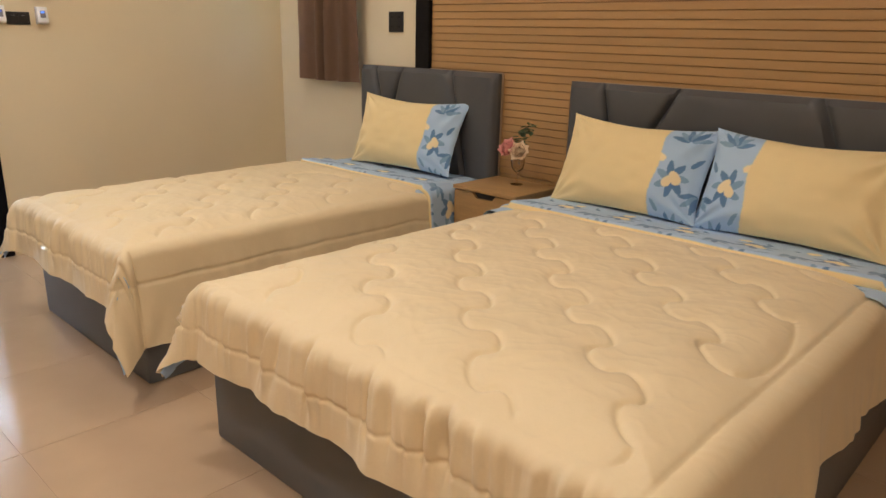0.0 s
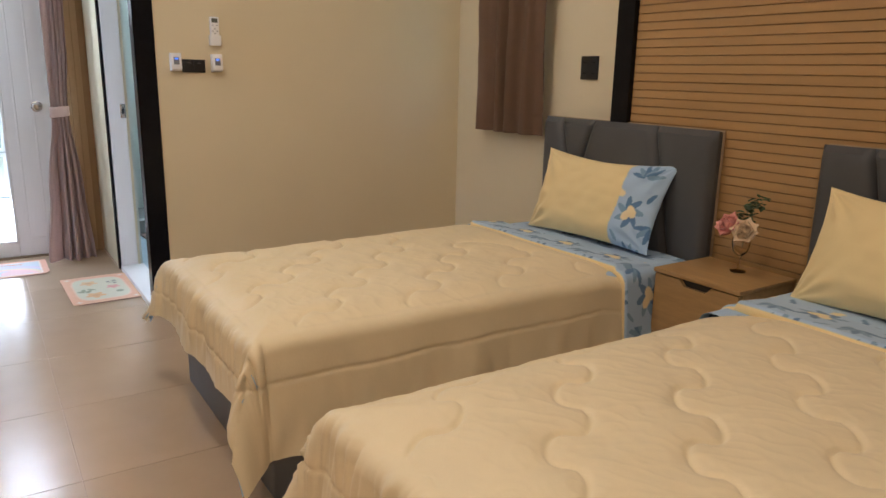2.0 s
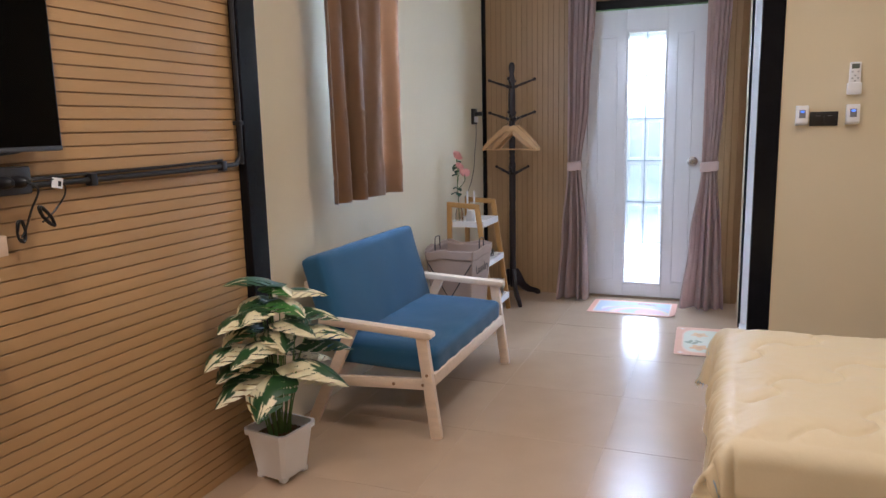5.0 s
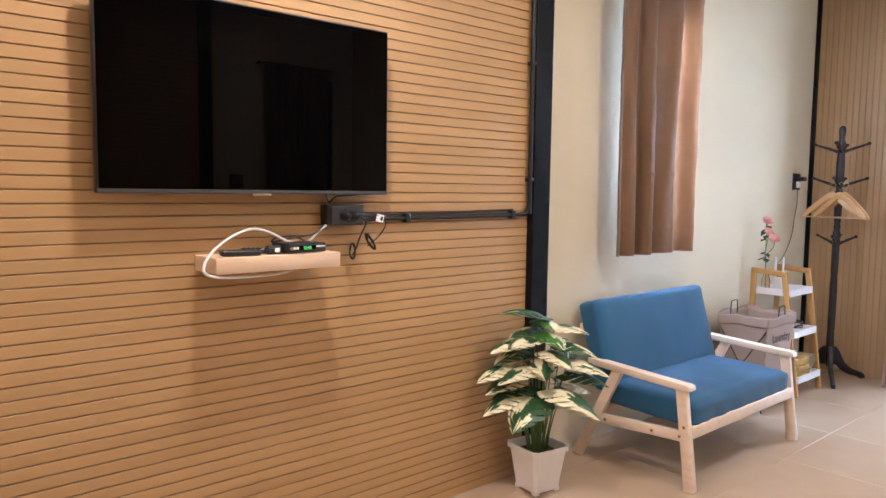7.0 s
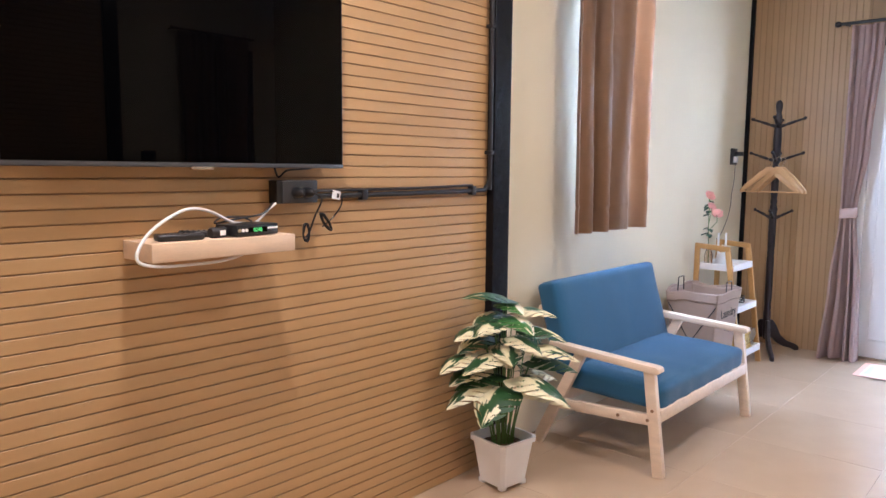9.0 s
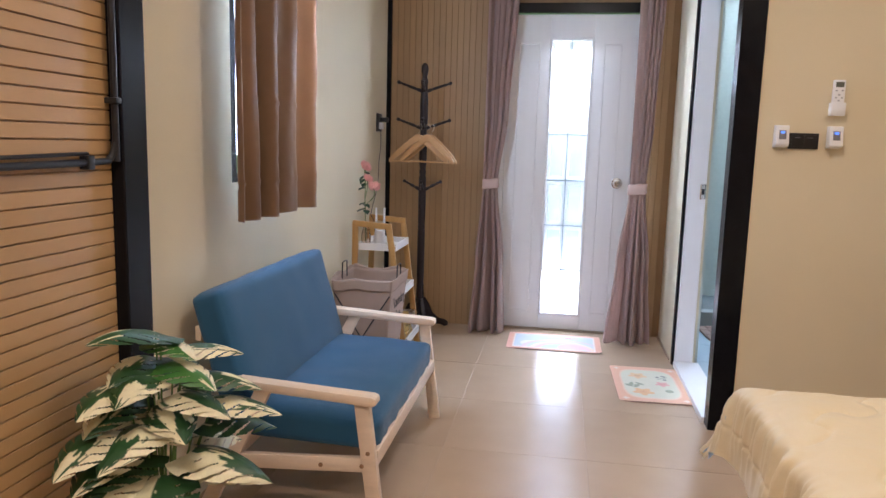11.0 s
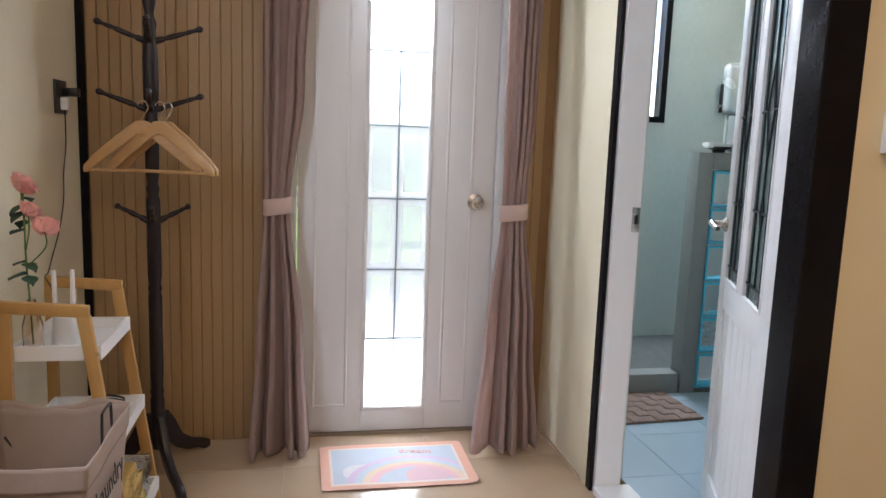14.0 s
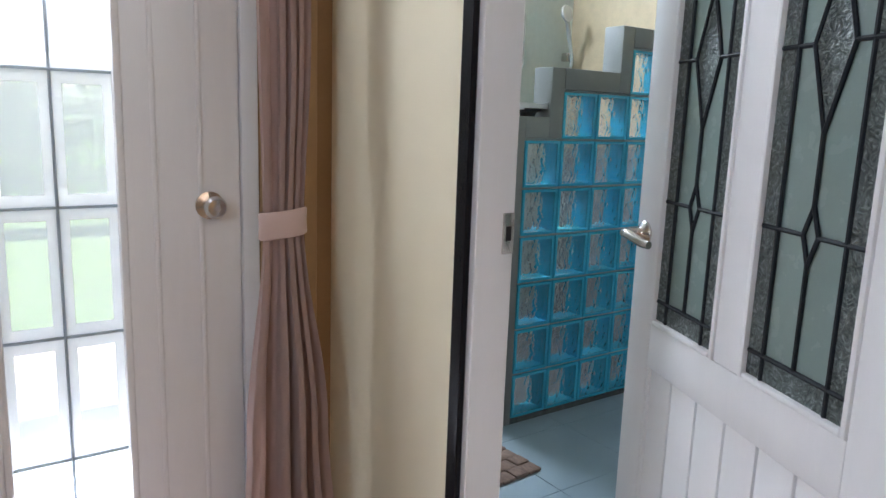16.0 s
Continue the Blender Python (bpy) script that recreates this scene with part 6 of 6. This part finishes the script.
def flower_mat(x, y):
    """Mat with an orange border, a pale rounded field, three flowers and leaves."""
    r_ = (abs(x) / 0.235) ** 4 + (abs(y) / 0.145) ** 4
    if r_ > 1:
        for sx in (-1, 1):
            for sy in (-1, 1):
                dx, dy = abs(x - sx * 0.255), abs(y - sy * 0.155)
                if (dx ** 0.6 + dy ** 0.6) < 0.018 ** 0.6 * 1.3:
                    return srgb("f6e6d2")
        return ORANGE if r_ > 1.25 else srgb("f5cfae")
    for cx, cy_, rad, c, c2 in ((-0.13, 0.05, 0.055, YEL, srgb("c98f3c")), (0.0, -0.07, 0.042, PINKM, srgb("d97060")), (0.14, 0.05, 0.06, srgb("e8b15c"), srgb("d08b3a"))):
        dx, dy = x - cx, y - cy_
        d, a = math.hypot(dx, dy), math.atan2(dy, dx)
        if d < rad * (0.82 + 0.18 * math.cos(5 * a)):
            return c2 if 0.22 * rad < d < 0.3 * rad or d < 0.12 * rad else c
    for cx, cy_, a, l, w_ in ((0.02, 0.10, 0.2, 0.03, 0.013), (0.05, 0.075, 0.5, 0.03, 0.013), (0.01, 0.055, 2.4, 0.03, 0.012), (0.045, 0.115, 2.4, 0.03, 0.012), (0.03, 0.08, 1.2, 0.06, 0.004),
                              (-0.12, -0.06, 0.4, 0.014, 0.011), (-0.08, -0.095, 0.4, 0.014, 0.011), (-0.105, -0.085, 0.9, 0.04, 0.004), (-0.14, -0.095, 2.2, 0.016, 0.011), (0.11, -0.09, 0, 0.024, 0.022)):
        if ell(x, y, cx, cy_, a, l, w_) < 1:
            return GREEN if cx > -0.05 else srgb("4f6b56")
    return MINT


def dream_mat(x, y):
    """Mat with an orange rim and a pale rainbow and clouds."""
    if abs(x) > 0.265 or abs(y) > 0.165:
        return srgb("eda37c")
    if abs(x) > 0.255 or abs(y) > 0.155:
        return srgb("f2e6da")
    d = math.hypot(x - 0.06, (y + 0.17) * 1.1)
    if 0.15 < d < 0.27:
        return (srgb("f3bcc6"), srgb("f1d6b5"), srgb("bfd9ea"), srgb("d9c3e6"))[int((d - 0.15) / 0.03) % 4]
    for cx, cy_, rad in ((-0.15, -0.06, 0.07), (-0.10, -0.04, 0.06), (0.10, -0.11, 0.075), (0.16, -0.09, 0.06)):
        if math.hypot(x - cx, y - cy_) < rad:
            return srgb("e9b9c6") if cx > 0 else srgb("e4ebf2")
    return srgb("b9d3e6")


mat_thing(pose(-5.755, 0.438, 0, 0, 0, 90), 0.61, 0.40, dream_mat, "orange rimmed mat with pale rainbow print before the door", 122, 80, 0.012)
writing("dream", 0.055, mat("orange_print", srgb("e9a596"), 0.8), bpy.data.objects["door_mat"], pose(0.09, 0.09, 0.0095, 0, 0, -8))
mat_thing(pose(-5.035, 0.972, 0, 0, 0, 1.5), 0.60, 0.385, lambda x, y: flower_mat(x, -y), "orange flowered mat at the bathroom door", 140, 90)

# ---- bathroom things ----
rg = thing("bath_rug", "brown woven bath rug before the shower", "rug", pose(-6.21, 1.72, BF, 0, 0, 4))
for i in range(9):
    for j in range(6):
        if i < 8:
            part("woven_tuft", box(-0.19 + j * 0.063, -0.13 + j * 0.063, -0.26 + i * 0.065, -0.198 + i * 0.065, 0.0, 0.014 + 0.003 * ((i + j) % 2), 0.005), RUG, rg)
he = thing("water_heater", "silver wall-mounted shower water heater", "water heater", (BX0, 2.905, 1.735))
part("case", box(0, 0.085, -0.095, 0.095, -0.165, 0.175, 0.04, seg=5), HEAT, he)
part("control_panel", box(0.004, 0.044, -0.097, -0.09, -0.15, 0.04, 0.002), BLKP, he, "black control strip")
part("dial", lathe([(0.018, 0), (0.016, 0.014), (0.004, 0.015)], 16, m=pose(0.024, -0.096, -0.11, 90, 0, 0)), STEEL, he)
part("pipe", tube([(0.03, -0.05, -0.16), (0.03, -0.05, -0.5), (0.02, -0.05, -0.9)], 0.007, 8), PVC, he)
hs = thing("hand_shower", "white hand shower on a wall bracket", "shower", (BX0 + 0.02, 3.345, 1.675))
part("bracket", box(0, 0.05, -0.02, 0.02, -0.03, 0.02, 0.006), STEEL, hs)
part("handle", tube([(0.06, 0.01, -0.06), (0.065, 0, 0.0), (0.08, -0.045, 0.12), (0.10, -0.085, 0.20)], [0.010, 0.013], 10), HEAT, hs)
part("spray_head", lathe([(0.012, -0.03), (0.045, -0.008), (0.05, 0.0), (0.046, 0.008)], 20, m=pose(0.115, -0.105, 0.225, 0, 80, 10)), HEAT, hs)
part("hose", tube([(0.06, 0.01, -0.06), (0.06, 0.02, -0.3), (0.05, -0.05, -0.75), (0.05, -0.2, -0.7), (0.04, -0.3, -0.35)], 0.007, 8), STEEL, hs)
so_ = thing("soap_dish", "white soap packet on a dark dish", "soap dish", (PX - 0.05, 2.20, BF + 0.02 + 6 * BP + 0.09))
part("dish", lathe([(0.03, 0), (0.034, 0.014), (0.058, 0.022), (0.062, 0.032), (0.05, 0.028)], 20), BLKP, so_)
pkg = box(-0.035, 0.035, -0.075, 0.075, 0.03, 0.052)
bmesh.ops.subdivide_edges(pkg, edges=pkg.edges[:], cuts=5, use_grid_fill=True)
for v in pkg.verts:
    v.co += Vector((0, 0, 1)) * 0.012 * noise.noise(v.co * 22)
part("packet", pkg, PVC, so_, "crumpled white packet", 180)

# ---- ceiling lights ----
# All fixtures are out of view; the one at x 0.65 belongs to the added lamp.
for lx, ly, lw in LAMPS:
    cl_ = thing("ceiling_light", "assumed round white ceiling light, out of view", "ceiling light", (lx, ly, CEIL), "ceiling lights")
    part("housing", lathe([(0.19, -0.05), (0.2, -0.045), (0.2, 0.0)], 32), PVC, cl_)
    part("diffuser", lathe([(0.02, -0.075), (0.12, -0.07), (0.18, -0.052), (0.18, -0.05)], 32), LAMPG, cl_)

# ---- outside ----
# Unseen overhang, added to keep direct sun out of the entrance door's glass.
struct("sun_shade_eave", box(-6.62, XD - 0.152, -3, 1.12, 2.9, 3.0), WHITEW, "unseen white overhang added to keep sun off the entrance door", "roof")
struct("roof", box(BX0 - 0.3, XE + 0.3, YW - 0.3, BY1 + 0.3, 3.001, 3.1), PAVE, "flat concrete roof", "roof")
struct("ground", box(-400, 300, -300, 300, -0.5, -0.25), LAWN, "grass lawn reaching far off", "ground")
struct("terrace", box(-8.9, XD - 0.16, -3, 1.1, -0.24, -0.02), PAVE, "pale concrete terrace outside the entrance door", "terrace")


def leafy(name, label, x0, x1, y0, y1, z0, z1, n_, size, seed, category="hedge"):
    """A mass of small leaves round a few woody stems."""
    rnd = random.Random(seed)
    vs, fs = [], []
    for k in range(n_):
        c = Vector((rnd.uniform(x0, x1), rnd.uniform(y0, y1), z0 + (z1 - z0) * rnd.random() ** 0.8))
        c.z += 0.25 * (z1 - z0) * noise.noise((c.x * 0.9, c.y * 0.9, seed))
        d = Vector((rnd.gauss(0, 1), rnd.gauss(0, 1), rnd.gauss(0, 1))).normalized()
        s = d.orthogonal().normalized() * size * 0.35
        e = d * size * rnd.uniform(0.7, 1.3)
        b = len(vs)
        vs += [c, c + e * 0.5 + s, c + e, c + e * 0.5 - s]
        fs.append((b, b + 1, b + 2, b + 3))
    me = bpy.data.meshes.new(name)
    me.from_pydata(vs, [], fs)
    me.materials.append(HEDGE)
    o = thing(name, label, category, (0, 0, 0))
    lf = new("foliage", me)
    lf.parent = o
    tagged(lf, kind="stuff")
    st_ = bmesh.new()
    for k in range(8):
        x, y = rnd.uniform(x0, x1), rnd.uniform(y0, y1)
        rod((x, y, -0.25), (x + rnd.uniform(-.2, .2), y + rnd.uniform(-.2, .2), z0 + (z1 - z0) * 0.6), 0.025, 0.008, 6, st_)
    part("stems", st_, STALK, o)
    return o


leafy("hedge", "dense green hedge beyond the lawn", -14.5, -13.6, -6, 7, 0.0, 1.5, 9000, 0.13, 1)
leafy("tree_foliage", "distant low green trees behind the hedge", -24, -20, -14, 16, 0.3, 2.0, 9000, 0.22, 2, "tree")
bg = thing("bamboo_clump", "clump of slender bamboo outside the bathroom window", "bamboo", (-9.6, 3.0, -0.25))
rnd = random.Random(4)
for k in range(26):
    x, y = rnd.uniform(-0.7, 0.5), rnd.uniform(-1.6, 1.6)
    dx, dy = rnd.uniform(-0.5, 0.5), rnd.uniform(-0.7, 0.7)
    part("stalk", tube([(x, y, 0), (x + dx * 0.2, y + dy * 0.2, 1.4), (x + dx * 0.6, y + dy * 0.6, 2.6), (x + dx * 1.4, y + dy * 1.5, 3.6)], [0.013, 0.005], 6, None, 4), STALK, bg)
fo = bmesh.new()
for k in range(420):
    leaflet(fo, (rnd.uniform(-0.9, 0.8), rnd.uniform(-2, 2), rnd.uniform(0.9, 1.95)), (rnd.gauss(0, 1), rnd.gauss(0, 1), rnd.gauss(0.4, 0.6)), rnd.uniform(0.06, 0.15), 0.12)
part("foliage", fo, frosted("fresh_leaf", (0.34, 0.5, 0.2), 0.6), bg)


# ---- single pieces of the setting: tiles and slats ----
def pieces(name, me, spots, parent):
    for s in spots:
        o = new(name, me)
        o.parent = parent
        o.location = s


def shared(name, bm, material):
    me = bpy.data.meshes.new(name)
    bm.to_mesh(me)
    bm.free()
    me.materials.append(material)
    return me


def clipped_tiles(x0, x1, y0, y1, ox, oy, size, top, material, parent, gap=0.0022):
    """Square tiles on a grid through (ox, oy), cut off at the room's edges."""
    cache = {}
    for i in range(math.floor((x0 - ox) / size), math.ceil((x1 - ox) / size)):
        for j in range(math.floor((y0 - oy) / size), math.ceil((y1 - oy) / size)):
            a, b = max(x0, ox + i * size), min(x1, ox + (i + 1) * size)
            c, d = max(y0, oy + j * size), min(y1, oy + (j + 1) * size)
            if b - a < 0.02 or d - c < 0.02:
                continue
            key = (round(b - a, 4), round(d - c, 4))
            if key not in cache:
                hx, hy = key[0] / 2 - gap / 2, key[1] / 2 - gap / 2
                cache[key] = shared("floor_tile", box(-hx, hx, -hy, hy, -0.008, 0, 0.0007, seg=1), material)
            o = new("floor_tile", cache[key])
            o.parent, o.location = parent, ((a + b) / 2, (c + d) / 2, top)


clipped_tiles(XD - 0.01, -4.572, YW, YB + 0.15, -3.36, -0.01, 0.606, 0.0, TILE, floor_ob)
clipped_tiles(-4.572, XE, YW, YH, -3.36, -0.01, 0.606, 0.0, TILE, floor_ob)
clipped_tiles(-6.42, XS - 0.14, YB + 0.15, BY1, -5.9, 1.55, 0.4, BF, BFLOOR, bpy.data.objects["floor_bathroom"])

nsl = int(CEIL / PITCH)
for wall_name, y, x0, s in (("wall_south_slatted", YT, -2.823, 1), ("wall_north_slatted", YHS, -2.843, -1)):
    hl = (XE - x0) / 2
    me = shared("slat", box(-hl, hl, -0.006 if s > 0 else 0, 0 if s > 0 else 0.008, 0.002, PITCH - 0.002, 0.001, seg=1), SLAT)
    pieces("slat", me, [((x0 + XE) / 2, y, i * PITCH) for i in range(nsl)], bpy.data.objects[wall_name])
VP = 0.042
me = shared("slat", box(-0.004, 0, 0.0018, VP - 0.0018, 0.0, CEIL, 0.002, seg=1), SLATV)
west = bpy.data.objects["wall_west"]
pieces("slat", me, [(XD, YW + 0.032 + i * VP, 0) for i in range(int((DY0 - 0.05 - YW - 0.032) / VP))], west)
pieces("slat", me, [(XD, DY1 + 0.048 + i * VP, 0) for i in range(int((YB - DY1 - 0.05) / VP))], west)
